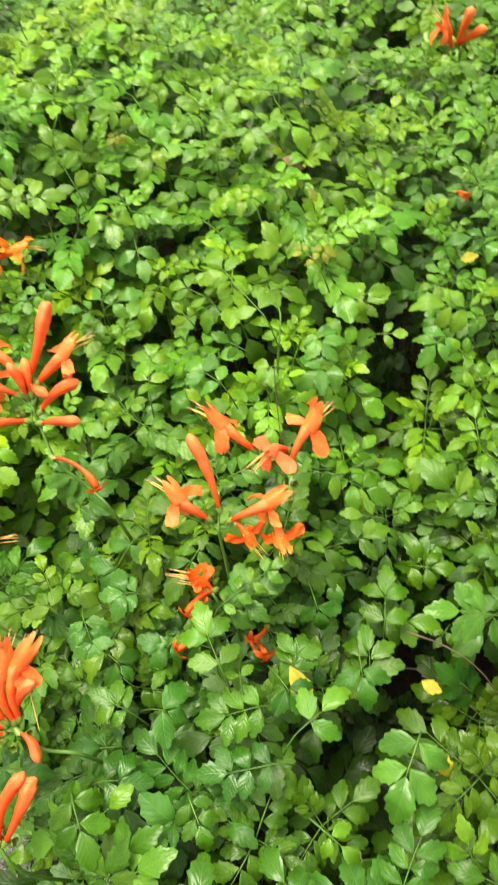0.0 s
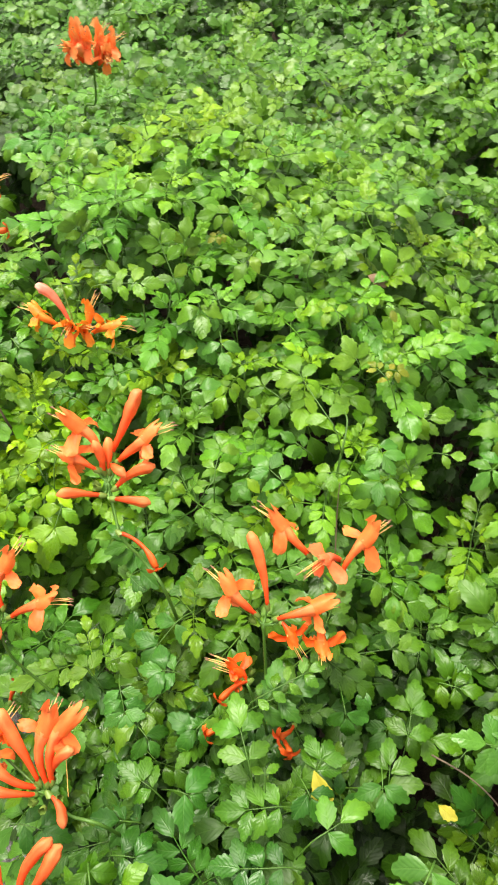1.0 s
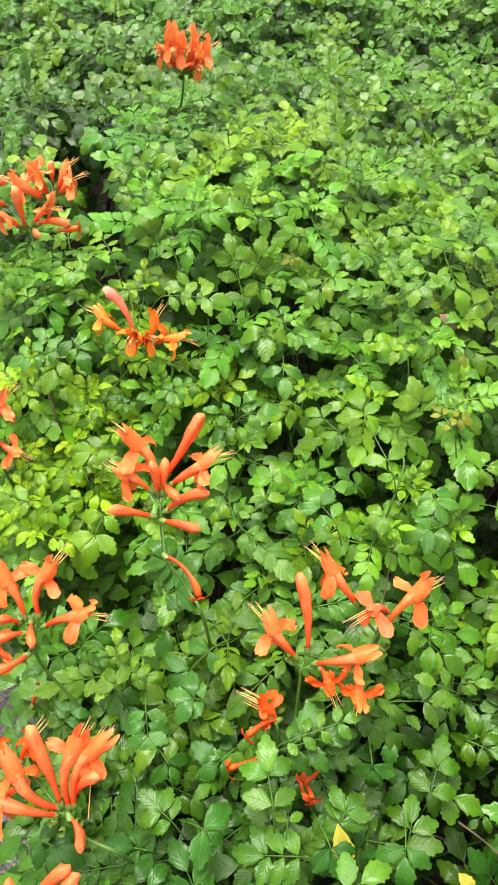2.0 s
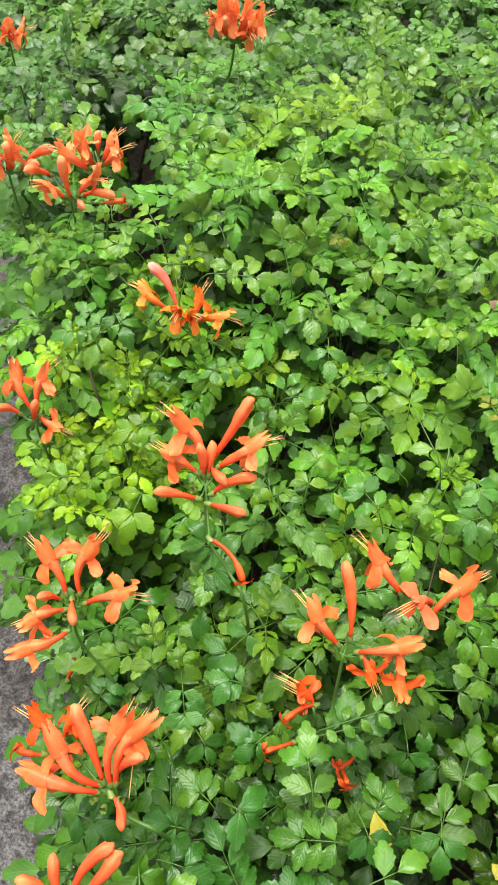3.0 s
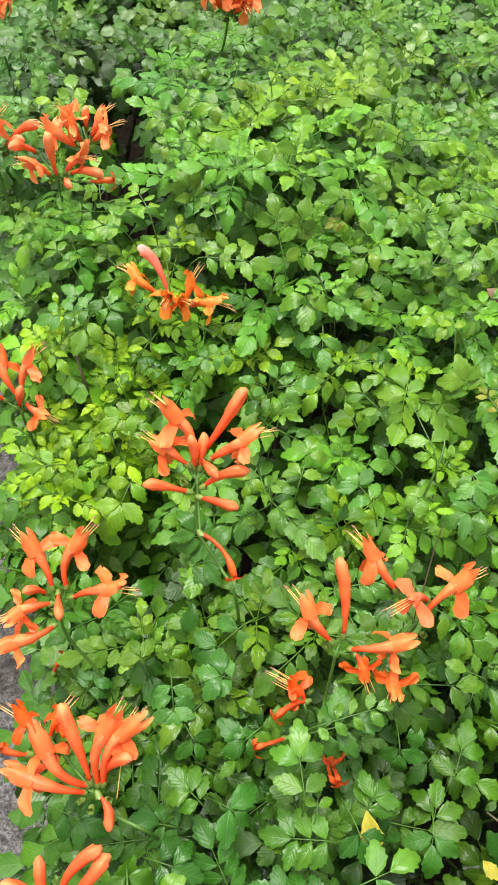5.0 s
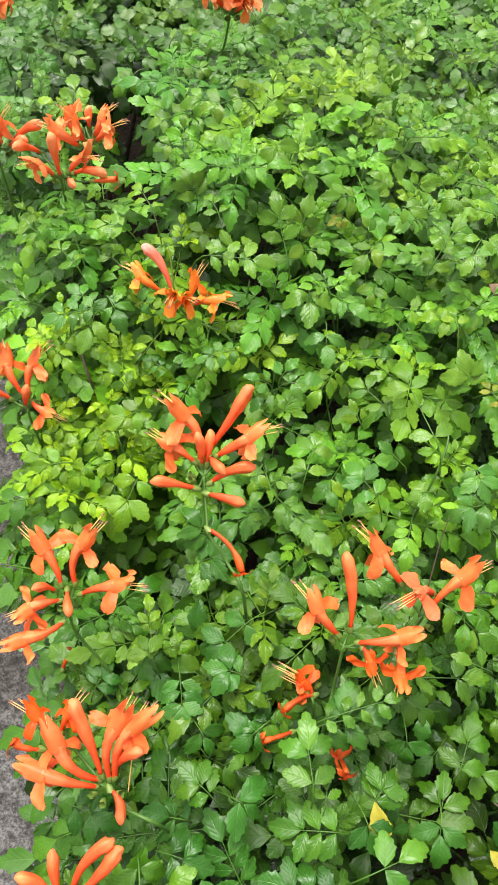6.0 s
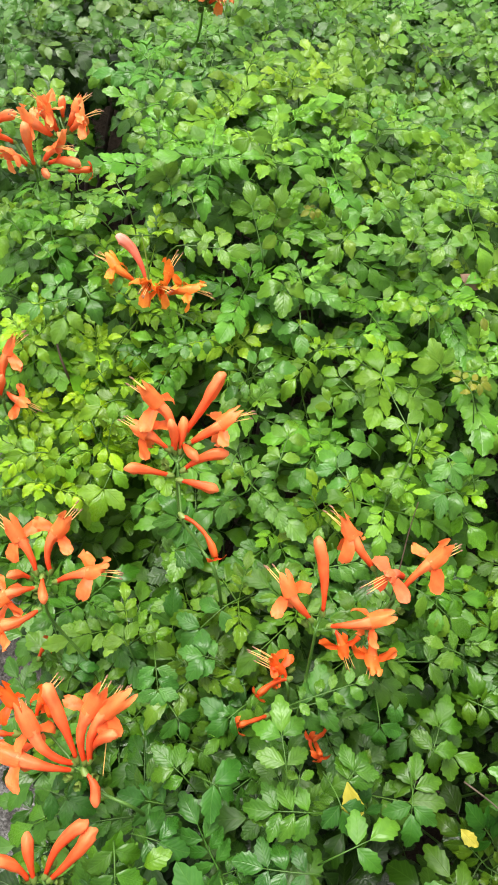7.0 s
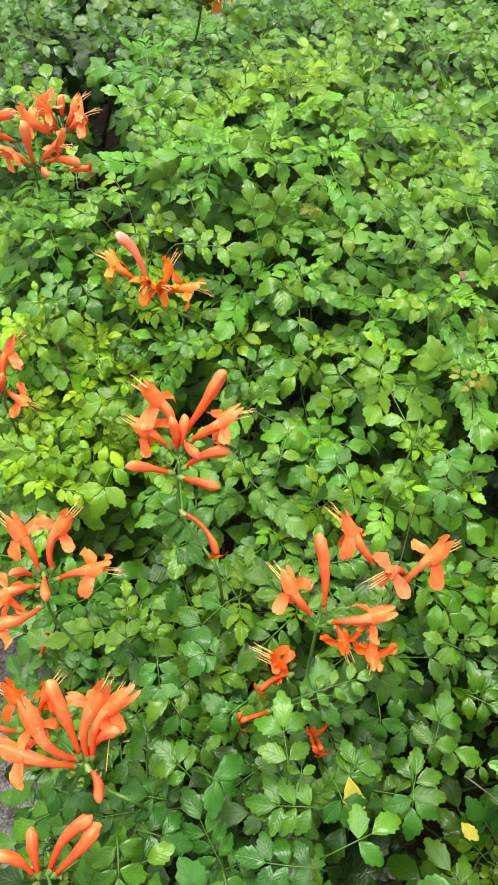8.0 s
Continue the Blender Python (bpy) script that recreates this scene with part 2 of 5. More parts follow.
def joined_leaf(plan, shapes, sides=4):
    line, spots = plan
    line = [line[0], line[3], line[5], line[7]]
    verts, faces, uvs = sweep(line, [0.0008 - 0.00013 * i for i in range(4)], sides, False)
    uvs = [(0.5, 0.5)] * len(verts)
    for m, kind in spots:
        v, f, u = shapes[kind % len(shapes)]
        n = len(verts)
        verts += [m @ Vector(p) for p in v]
        faces += [tuple(i + n for i in q) for q in f]
        uvs += u
    return verts, faces, uvs


LEAF_SHAPES = [joined_leaf(p, LEAFLETS) for p in PLANS]
MIDDLE_LEAVES = [joined_leaf(p, MIDDLE, 3) for p in PLANS]
LEAF_MESHES = [mesh_of("leaf", v, f, GREEN, u) for v, f, u in LEAF_SHAPES]
ROUGH_LEAVES = [joined_leaf(p, COARSE, 3) for p in PLANS[:10]]
RACHIS_MESHES = []
for line, spots in PLANS:
    v, f, u = sweep(line, [0.0008 - 0.0004 * i / 7 for i in range(8)], 5)
    RACHIS_MESHES.append(mesh_of("leaf_stalk", v, f, STEM, u))
SHOOT_MESHES = []
for _ in range(6):
    bow = rng.uniform(-0.03, 0.03)
    pts = [Vector((bow * (i / 6) ** 2, bow * 0.5 * math.sin(i), -0.30 * (1 - i / 6))) for i in range(7)]
    v, f, u = sweep(pts, [0.0017 - 0.0010 * i / 6 for i in range(7)], 6)
    SHOOT_MESHES.append(mesh_of("shoot_stem", v, f, STEM, u))

# ---------------------------------------------------------------- the bed
EDGE_X, EDGE_SLOPE = -0.119, -0.485      # where the bed's foliage ends beside the pavement, at y = 0.1


def edge(y):
    return EDGE_X + EDGE_SLOPE * (y - 0.1)


BUMPS = ((0.205, 0.255, -0.05, 0.05), (-0.06, 0.62, 0.075, 0.16), (0.13, 0.52, 0.05, 0.09), (0.06, 0.76, 0.05, 0.15), (-0.20, 0.78, 0.09, 0.14),
         (-0.08, 0.25, -0.065, 0.09), (0.20, 0.20, -0.065, 0.10), (0.03, 0.51, -0.03, 0.05), (-0.15, 0.36, -0.04, 0.08),
         (0.23, 0.40, -0.035, 0.10), (0.28, 1.02, -0.02, 0.2), (0.03, 0.10, -0.02, 0.1), (-0.36, 0.88, -0.03, 0.12), (-0.175, 0.425, 0.03, 0.06))
GAPS = ((0.180, 0.148, 0.046), (0.200, 0.190, 0.056), (0.252, 0.465, 0.066), (-0.095, 0.328, 0.055), (-0.320, 0.880, 0.055),
        (-0.268, 0.800, 0.058), (-0.238, 0.735, 0.050), (-0.213, 0.680, 0.036), (-0.380, 1.000, 0.045), (0.031, 0.540, 0.022), (-0.200, 0.695, 0.032), (-0.197, 0.520, 0.030), (0.295, 0.965, 0.052),
        (0.200, 0.830, 0.050), (0.115, 0.970, 0.032), (0.190, 0.100, 0.034), (-0.033, 0.165, 0.022), (0.198, 0.262, 0.05))


def height(x, y):
    z = 0.705
    for bx, by, h, r in BUMPS:
        z += h * math.exp(-((x - bx) ** 2 + (y - by) ** 2) / (2 * r * r))
    z += 0.035 * noise.noise((x * 5, y * 5, 0.3)) + 0.02 * noise.noise((x * 13, y * 13, 4.0))
    inside = x - edge(y)
    if inside < 0.07:
        z -= 2.2 * (0.07 - inside)
    return z


def tint(x, y, r):
    """Colour of the foliage by place: lime patches, bluish older leaves, painted shade."""
    lime = 1.8 * math.exp(-((x + 0.172) ** 2 + (y - 0.412) ** 2) / 0.0046) + 1.0 * math.exp(-((x + 0.066) ** 2 + (y - 0.243) ** 2) / 0.0008) + 0.2 * math.exp(-((x - 0.3) ** 2 + (y - 1.1) ** 2) / 0.05)
    lime += 0.30 * max(0, noise.noise((x * 6, y * 6, 9.0))) + 0.08 * r.random()
    lime = min(lime, 1.32)
    dimmed = max(0.0, noise.noise((x * 7, y * 7, 20.0))) * 0.8 * (1 - lime)
    shade = math.exp(-(((x + 0.32) / 0.2) ** 2 + ((y - 0.97) / 0.22) ** 2))      # far end of the rim: older bluish leaves, with shade painted in
    dimmed = min(dimmed + 0.5 * shade, 1.0)
    # paler middle; the -0.36 term paints the near right hollow's shade into the leaves
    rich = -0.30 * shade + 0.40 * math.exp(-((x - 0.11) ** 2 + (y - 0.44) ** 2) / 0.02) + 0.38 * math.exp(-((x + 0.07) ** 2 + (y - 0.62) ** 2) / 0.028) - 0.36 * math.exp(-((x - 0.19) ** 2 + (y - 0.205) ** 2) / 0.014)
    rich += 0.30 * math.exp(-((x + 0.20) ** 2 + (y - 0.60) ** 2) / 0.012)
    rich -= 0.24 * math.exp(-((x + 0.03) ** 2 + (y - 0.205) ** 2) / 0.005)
    rich += 0.88 + 0.09 * min(max((y - 0.15) / 0.7, 0.0), 1.0)     # deeper green towards the near end
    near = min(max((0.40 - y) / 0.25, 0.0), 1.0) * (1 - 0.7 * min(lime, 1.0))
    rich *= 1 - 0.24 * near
    dimmed = min(dimmed + 0.45 * near, 1.0)
    return tuple(rich * c for c in (1.0 + 1.3 * lime - 0.36 * dimmed, 1.0 + 0.84 * lime - 0.12 * dimmed, 1.0 - 0.1 * lime + 0.5 * dimmed))


# ground, soil and pavement
def ground_sheet():
    bm = bmesh.new()
    bmesh.ops.create_grid(bm, x_segments=120, y_segments=120, size=300)
    for v in bm.verts:
        s = (v.co.x / 300, v.co.y / 300)
        v.co.x, v.co.y = 300 * s[0] * abs(s[0]) ** 1.6, 300 * s[1] * abs(s[1]) ** 1.6
        v.co.z = -0.03 + 0.012 * noise.noise((v.co.x * 4, v.co.y * 4, 0)) if v.co.length < 20 else -0.03
    me = bpy.data.meshes.new("ground")
    bm.to_mesh(me)
    bm.free()
    me.materials.append(SOIL)
    return tagged(new("ground", me), "dark brown bed soil under the shrubs", "ground", kind="structure")


ground_sheet()


def pavement():
    """Cast concrete strip along the bed, with a worn, rounded edge."""
    along = Vector((EDGE_SLOPE, 1, 0)).normalized()
    out = Vector((-along.y, along.x, 0))
    start = Vector((edge(0.1) + 0.06, 0.1, 0))
    verts, faces = [], []
    profile = [(0.0, -0.12), (0.0, -0.018), (0.006, -0.005), (0.02, 0.0)] + [(0.02 + 0.03 * i, 0.0) for i in range(1, 24)] + [(3.0, 0.0), (3.0, -0.12)]
    rows = 90
    for i in range(rows + 1):
        s = -3.0 + 9.0 * i / rows
        for w, z in profile:
            p = start + along * s + out * (w + (0.006 * noise.noise((s * 9, 1.0, 0)) if w < 0.03 else 0))
            z += 0.003 * noise.noise((p.x * 12, p.y * 12, 3)) if z == 0 else 0
            verts.append((p.x, p.y, z))
    n = len(profile)
    for i in range(rows):
        for j in range(n - 1):
            a = i * n + j
            faces.append((a, a + 1, a + n + 1, a + n))
    return tagged(new("pavement", mesh_of("pavement", verts, faces, CONCRETE)), "weathered grey concrete pavement beside the shrub bed", "pavement", kind="structure")


pavement()

# plants, each with its woody base, inner foliage and leafy shoots
NEAR_Y, FAR_Y, FAR_X = -0.50, 2.55, 1.30
PLANTS = []
for j in range(11):
    for i in range(9):
        y = -0.40 + 0.28 * j + rng.uniform(-0.05, 0.05)
        x = edge(y) + 0.14 + 0.29 * i + rng.uniform(-0.05, 0.05)
        if x < FAR_X - 0.05:
            PLANTS.append((x, y))

SHOOTS = []
tries = 0
CELL = {}
while tries < 46000:
    tries += 1
    y = rng.uniform(NEAR_Y, FAR_Y)
    x = rng.uniform(-1.4, FAR_X)
    inside = x - edge(y)
    if inside < 0.015:
        continue
    seen = -0.72 < x < 0.31 + 0.30 * y and y < 1.6 and y > -0.06
    gap = (0.037 if y < 0.3 else 0.041 if y < 0.38 else 0.042 if y < 0.82 else 0.038) if seen else 0.085
    if math.hypot(x + 0.175, y - 0.425) < 0.08:
        gap = 0.030
    key = (int(x // 0.1), int(y // 0.1))
    near = [q for a in (-1, 0, 1) for b in (-1, 0, 1) for q in CELL.get((key[0] + a, key[1] + b), ())]
    if any((x - q[0]) ** 2 + (y - q[1]) ** 2 < gap * gap for q in near):
        continue
    CELL.setdefault(key, []).append((x, y))
    SHOOTS.append((x, y, seen))


BLOOMS = ((0.082, 0.266, 0.736), (-0.051, 0.328, 0.771), (-0.120, 0.507, 0.765), (-0.078, 0.500, 0.762), (-0.134, 0.252, 0.699), (-0.073, 0.142, 0.721), (-0.069, 0.076, 0.719), (-0.227, 0.409, 0.704), (-0.230, 0.613, 0.820), (-0.242, 0.585, 0.803), (-0.300, 0.591, 0.816), (-0.135, 0.743, 0.887), (-0.410, 0.833, 0.798), (0.336, 0.798, 0.740))

# the leaves that top the canopy: base, tip, facing, tone and pairs of side leaflets
PALE, LIME, DEEP, FRESH, BLUISH, BRONZE = (1.30, 1.20, 1.35), (1.42, 1.26, 0.6), (0.55, 0.76, 0.95), (1.08, 1.08, 0.8), (0.80, 0.98, 1.9), (2.2, 1.05, 1.2)
LEADERS = []


def leader(foot, tip, facing, tone, pairs):
    LEADERS.append((Vector(foot), Vector(tip), facing, tone, pairs, 0.0))


def spray(foot, tip, facing, tone, pairs, size):
    """A whole leaf in full view, with the length of its side leaflets."""
    LEADERS.append((Vector(foot), Vector(tip), facing, tone, pairs, size))


leader((0.057, 0.358, 0.705), (0.037, 0.375, 0.728), (-0.04, -0.26, 0.93), DEEP, 0)
leader((0.053, 0.430, 0.742), (0.038, 0.441, 0.760), (-0.04, -0.33, 0.89), LIME, 1)
leader((0.178, 0.411, 0.709), (0.159, 0.434, 0.735), (-0.14, -0.29, 0.89), FRESH, 1)
leader((0.094, 0.407, 0.732), (0.067, 0.415, 0.749), (-0.08, -0.31, 0.90), DEEP, 1)
leader((0.197, 0.230, 0.531), (0.198, 0.279, 0.573), (-0.14, -0.12, 0.97), FRESH, 1)
leader((0.242, 0.275, 0.552), (0.226, 0.249, 0.545), (-0.17, -0.15, 0.95), FRESH, 1)
leader((0.242, 0.236, 0.560), (0.226, 0.218, 0.558), (-0.18, -0.12, 0.96), FRESH, 1)
leader((0.169, 0.238, 0.579), (0.157, 0.218, 0.576), (-0.13, -0.13, 0.97), DEEP, 0)
leader((0.128, 0.156, 0.640), (0.122, 0.176, 0.664), (-0.11, -0.08, 0.98), DEEP, 0)
leader((0.100, 0.228, 0.648), (0.078, 0.253, 0.676), (-0.08, -0.14, 0.98), FRESH, 1)
leader((0.239, 0.184, 0.571), (0.221, 0.194, 0.589), (-0.18, -0.09, 0.96), DEEP, 0)
leader((-0.178, 0.375, 0.683), (-0.209, 0.361, 0.686), (0.16, -0.26, 0.91), LIME, 2)
leader((-0.020, 0.392, 0.715), (-0.025, 0.368, 0.708), (0.03, -0.29, 0.91), LIME, 1)
leader((-0.141, 0.434, 0.715), (-0.163, 0.447, 0.736), (0.13, -0.31, 0.89), FRESH, 2)
leader((0.096, 0.865, 0.771), (0.112, 0.843, 0.765), (-0.05, -0.48, 0.72), PALE, 1)
leader((0.033, 0.697, 0.830), (0.045, 0.701, 0.841), (-0.02, -0.47, 0.74), BLUISH, 1)
leader((0.171, 0.458, 0.729), (0.212, 0.457, 0.737), (-0.06, -0.38, 0.84), PALE, 0)
leader((0.266, 0.481, 0.714), (0.242, 0.473, 0.719), (-0.14, -0.37, 0.83), PALE, 1)
leader((0.264, 0.462, 0.707), (0.236, 0.460, 0.716), (-0.13, -0.36, 0.84), PALE, 0)
leader((0.260, 0.407, 0.684), (0.291, 0.404, 0.691), (-0.14, -0.33, 0.87), FRESH, 1)
leader((0.197, 0.436, 0.708), (0.224, 0.429, 0.713), (-0.08, -0.36, 0.86), PALE, 1)
leader((0.249, 0.429, 0.696), (0.232, 0.413, 0.696), (-0.13, -0.35, 0.86), BLUISH, 0)
leader((0.277, 0.417, 0.684), (0.262, 0.428, 0.702), (-0.15, -0.33, 0.86), FRESH, 1)
leader((0.146, 0.486, 0.762), (0.169, 0.486, 0.771), (-0.04, -0.41, 0.82), FRESH, 2)
leader((0.263, 0.548, 0.726), (0.278, 0.557, 0.741), (-0.13, -0.41, 0.80), LIME, 2)
leader((0.296, 0.472, 0.699), (0.305, 0.482, 0.715), (-0.16, -0.36, 0.83), LIME, 1)
leader((0.207, 0.556, 0.756), (0.230, 0.550, 0.761), (-0.08, -0.43, 0.79), FRESH, 1)
leader((0.122, 0.337, 0.683), (0.128, 0.314, 0.677), (-0.02, -0.30, 0.91), DEEP, 0)
leader((0.269, 0.295, 0.628), (0.226, 0.335, 0.666), (-0.14, -0.24, 0.93), PALE, 2)
leader((0.220, 0.275, 0.601), (0.209, 0.289, 0.621), (-0.10, -0.22, 0.94), FRESH, 0)
leader((0.225, 0.268, 0.609), (0.246, 0.261, 0.614), (-0.11, -0.21, 0.94), FRESH, 0)
leader((0.200, 0.228, 0.601), (0.225, 0.222, 0.606), (-0.09, -0.18, 0.96), FRESH, 0)
leader((-0.029, 0.085, 0.691), (-0.022, 0.063, 0.686), (0.14, -0.07, 0.98), FRESH, 0)
leader((-0.002, 0.072, 0.677), (0.017, 0.081, 0.692), (0.11, -0.05, 0.99), PALE, 0)
leader((0.003, 0.061, 0.680), (0.026, 0.069, 0.694), (0.10, -0.04, 0.99), PALE, 0)
leader((-0.013, 0.061, 0.679), (-0.003, 0.074, 0.697), (0.12, -0.04, 0.98), PALE, 0)
leader((0.041, 0.084, 0.684), (0.047, 0.068, 0.682), (0.07, -0.07, 0.99), FRESH, 0)
leader((0.026, 0.086, 0.671), (0.010, 0.099, 0.690), (0.08, -0.07, 0.99), BLUISH, 0)
leader((-0.037, 0.093, 0.673), (-0.033, 0.106, 0.692), (0.14, -0.07, 0.98), FRESH, 0)
leader((0.019, 0.202, 0.653), (0.001, 0.208, 0.667), (0.08, -0.18, 0.96), BLUISH, 0)
leader((0.040, 0.203, 0.657), (0.026, 0.205, 0.668), (0.06, -0.18, 0.97), PALE, 0)
leader((-0.171, 0.489, 0.755), (-0.156, 0.472, 0.752), (0.15, -0.35, 0.84), DEEP, 0)
leader((-0.152, 0.493, 0.760), (-0.139, 0.494, 0.770), (0.14, -0.36, 0.84), BLUISH, 1)
leader((-0.030, 0.578, 0.812), (-0.027, 0.588, 0.829), (0.03, -0.43, 0.80), PALE, 0)
leader((-0.025, 0.560, 0.796), (-0.006, 0.556, 0.802), (0.03, -0.41, 0.81), PALE, 1)
leader((0.053, 0.604, 0.823), (0.068, 0.597, 0.826), (-0.04, -0.44, 0.78), PALE, 0)
leader((0.082, 0.644, 0.817), (0.077, 0.651, 0.831), (-0.06, -0.45, 0.77), FRESH, 1)
leader((0.057, 0.630, 0.824), (0.061, 0.633, 0.835), (-0.04, -0.45, 0.77), PALE, 1)
leader((-0.003, 0.600, 0.826), (-0.019, 0.592, 0.831), (0.01, -0.44, 0.78), FRESH, 0)
leader((-0.041, 0.270, 0.641), (-0.042, 0.287, 0.661), (0.05, -0.18, 0.97), BLUISH, 0)
leader((-0.024, 0.135, 0.667), (-0.042, 0.133, 0.676), (0.03, -0.06, 1.00), BLUISH, 0)
leader((0.019, 0.202, 0.660), (0.007, 0.187, 0.661), (-0.01, -0.12, 0.99), DEEP, 0)
leader((0.022, 0.227, 0.658), (0.006, 0.216, 0.662), (-0.01, -0.14, 0.98), DEEP, 0)
spray((0.056, 0.207, 0.706), (0.109, 0.232, 0.729), (-0.05, -0.11, 0.99), PALE, 4, 0.012)
spray((0.131, 0.277, 0.636), (0.195, 0.290, 0.640), (-0.09, -0.13, 0.99), FRESH, 2, 0.021)
spray((0.148, 0.333, 0.665), (0.198, 0.309, 0.645), (-0.10, -0.15, 0.98), FRESH, 2, 0.021)
spray((0.126, 0.224, 0.671), (0.132, 0.203, 0.656), (-0.08, -0.09, 0.99), DEEP, 1, 0.018)
spray((0.147, 0.251, 0.647), (0.123, 0.237, 0.639), (-0.08, -0.11, 0.99), BLUISH, 1, 0.022)
spray((0.160, 0.398, 0.722), (0.126, 0.385, 0.715), (-0.09, -0.21, 0.97), BLUISH, 2, 0.023)
spray((0.131, 0.470, 0.769), (0.113, 0.487, 0.792), (-0.08, -0.28, 0.96), PALE, 2, 0.020)
spray((-0.032, 0.536, 0.793), (-0.059, 0.580, 0.834), (0.04, -0.33, 0.94), FRESH, 3, 0.018)
spray((-0.070, 0.625, 0.850), (-0.051, 0.602, 0.833), (0.05, -0.36, 0.93), PALE, 1, 0.020)
spray((0.080, 0.559, 0.797), (0.100, 0.600, 0.833), (-0.05, -0.33, 0.94), FRESH, 3, 0.017)
spray((0.098, 0.633, 0.826), (0.080, 0.618, 0.817), (-0.05, -0.35, 0.94), FRESH, 2, 0.015)
spray((-0.000, 0.273, 0.695), (-0.030, 0.237, 0.673), (0.02, -0.13, 0.99), BLUISH, 2, 0.020)
spray((-0.021, 0.197, 0.660), (-0.006, 0.183, 0.650), (0.02, -0.08, 1.00), DEEP, 1, 0.019)
spray((0.014, 0.154, 0.681), (0.035, 0.148, 0.676), (-0.01, -0.05, 1.00), DEEP, 1, 0.023)
spray((-0.020, 0.113, 0.679), (0.013, 0.112, 0.675), (0.01, -0.03, 1.00), DEEP, 2, 0.019)
spray((-0.090, 0.127, 0.672), (-0.055, 0.121, 0.665), (0.06, -0.03, 1.00), DEEP, 2, 0.018)
spray((-0.130, 0.421, 0.715), (-0.157, 0.401, 0.704), (0.10, -0.22, 0.97), LIME, 2, 0.018)
spray((-0.165, 0.374, 0.685), (-0.173, 0.354, 0.672), (0.11, -0.18, 0.98), LIME, 2, 0.013)
spray((-0.150, 0.404, 0.702), (-0.171, 0.382, 0.689), (0.11, -0.20, 0.97), LIME, 2, 0.014)
spray((-0.049, 0.340, 0.672), (-0.074, 0.352, 0.691), (0.05, -0.18, 0.98), DEEP, 2, 0.022)
spray((-0.055, 0.322, 0.660), (-0.022, 0.334, 0.676), (0.03, -0.17, 0.99), DEEP, 2, 0.023)
spray((-0.129, 0.689, 0.836), (-0.166, 0.678, 0.832), (0.10, -0.37, 0.93), FRESH, 2, 0.017)
spray((-0.122, 0.580, 0.812), (-0.141, 0.590, 0.831), (0.09, -0.33, 0.94), FRESH, 2, 0.017)
spray((-0.064, 0.541, 0.800), (-0.103, 0.530, 0.805), (0.06, -0.31, 0.95), FRESH, 2, 0.017)
spray((-0.245, 0.787, 0.779), (-0.269, 0.779, 0.776), (0.14, -0.36, 0.92), BLUISH, 2, 0.017)
spray((-0.106, 0.525, 0.800), (-0.043, 0.534, 0.800), (0.06, -0.31, 0.95), PALE, 3, 0.018)
spray((-0.021, 0.453, 0.742), (-0.041, 0.433, 0.731), (0.03, -0.25, 0.97), BLUISH, 1, 0.014)
spray((-0.020, 0.447, 0.753), (0.013, 0.453, 0.764), (0.01, -0.26, 0.97), BLUISH, 1, 0.016)
spray((-0.022, 0.450, 0.751), (-0.011, 0.465, 0.770), (0.02, -0.27, 0.96), BLUISH, 1, 0.013)
spray((-0.024, 0.448, 0.749), (-0.048, 0.446, 0.759), (0.03, -0.26, 0.97), BLUISH, 1, 0.012)
spray((0.066, 0.498, 0.757), (0.013, 0.481, 0.750), (-0.02, -0.28, 0.96), LIME, 3, 0.010)
spray((0.057, 0.531, 0.781), (0.099, 0.534, 0.779), (-0.04, -0.30, 0.95), LIME, 1, 0.014)
spray((0.027, 0.588, 0.801), (0.018, 0.594, 0.815), (-0.00, -0.34, 0.94), PALE, 1, 0.013)
spray((-0.236, 0.784, 0.793), (-0.258, 0.756, 0.775), (0.13, -0.36, 0.92), FRESH, 1, 0.016)
spray((-0.150, 0.651, 0.842), (-0.183, 0.634, 0.833), (0.11, -0.35, 0.93), PALE, 2, 0.013)
spray((-0.101, 0.664, 0.858), (-0.140, 0.645, 0.848), (0.08, -0.37, 0.93), PALE, 2, 0.015)
spray((-0.136, 0.627, 0.834), (-0.171, 0.611, 0.827), (0.11, -0.35, 0.93), FRESH, 2, 0.012)
spray((-0.335, 1.078, 0.665), (-0.372, 1.054, 0.652), (0.14, -0.37, 0.92), LIME, 1, 0.018)
spray((-0.058, 1.112, 0.717), (-0.083, 1.111, 0.729), (0.03, -0.41, 0.91), LIME, 2, 0.010)
spray((-0.038, 1.102, 0.740), (-0.045, 1.111, 0.758), (0.02, -0.42, 0.91), LIME, 2, 0.009)
spray((0.028, 0.739, 0.829), (0.044, 0.742, 0.839), (-0.01, -0.39, 0.92), LIME, 2, 0.010)
spray((0.007, 0.724, 0.822), (0.022, 0.733, 0.837), (0.00, -0.38, 0.92), FRESH, 2, 0.010)
spray((0.067, 0.961, 0.729), (0.096, 0.961, 0.727), (-0.03, -0.39, 0.92), BLUISH, 2, 0.011)
spray((-0.032, 0.637, 0.844), (-0.039, 0.638, 0.855), (0.03, -0.37, 0.93), BLUISH, 2, 0.010)
spray((0.100, 0.727, 0.806), (0.126, 0.715, 0.795), (-0.06, -0.37, 0.93), FRESH, 2, 0.012)
spray((0.037, 0.617, 0.827), (0.015, 0.619, 0.841), (-0.01, -0.36, 0.93), PALE, 2, 0.012)
spray((-0.048, 0.736, 0.835), (-0.035, 0.745, 0.850), (0.03, -0.39, 0.92), FRESH, 2, 0.010)
spray((-0.089, 0.722, 0.847), (-0.070, 0.727, 0.858), (0.06, -0.39, 0.92), LIME, 2, 0.009)
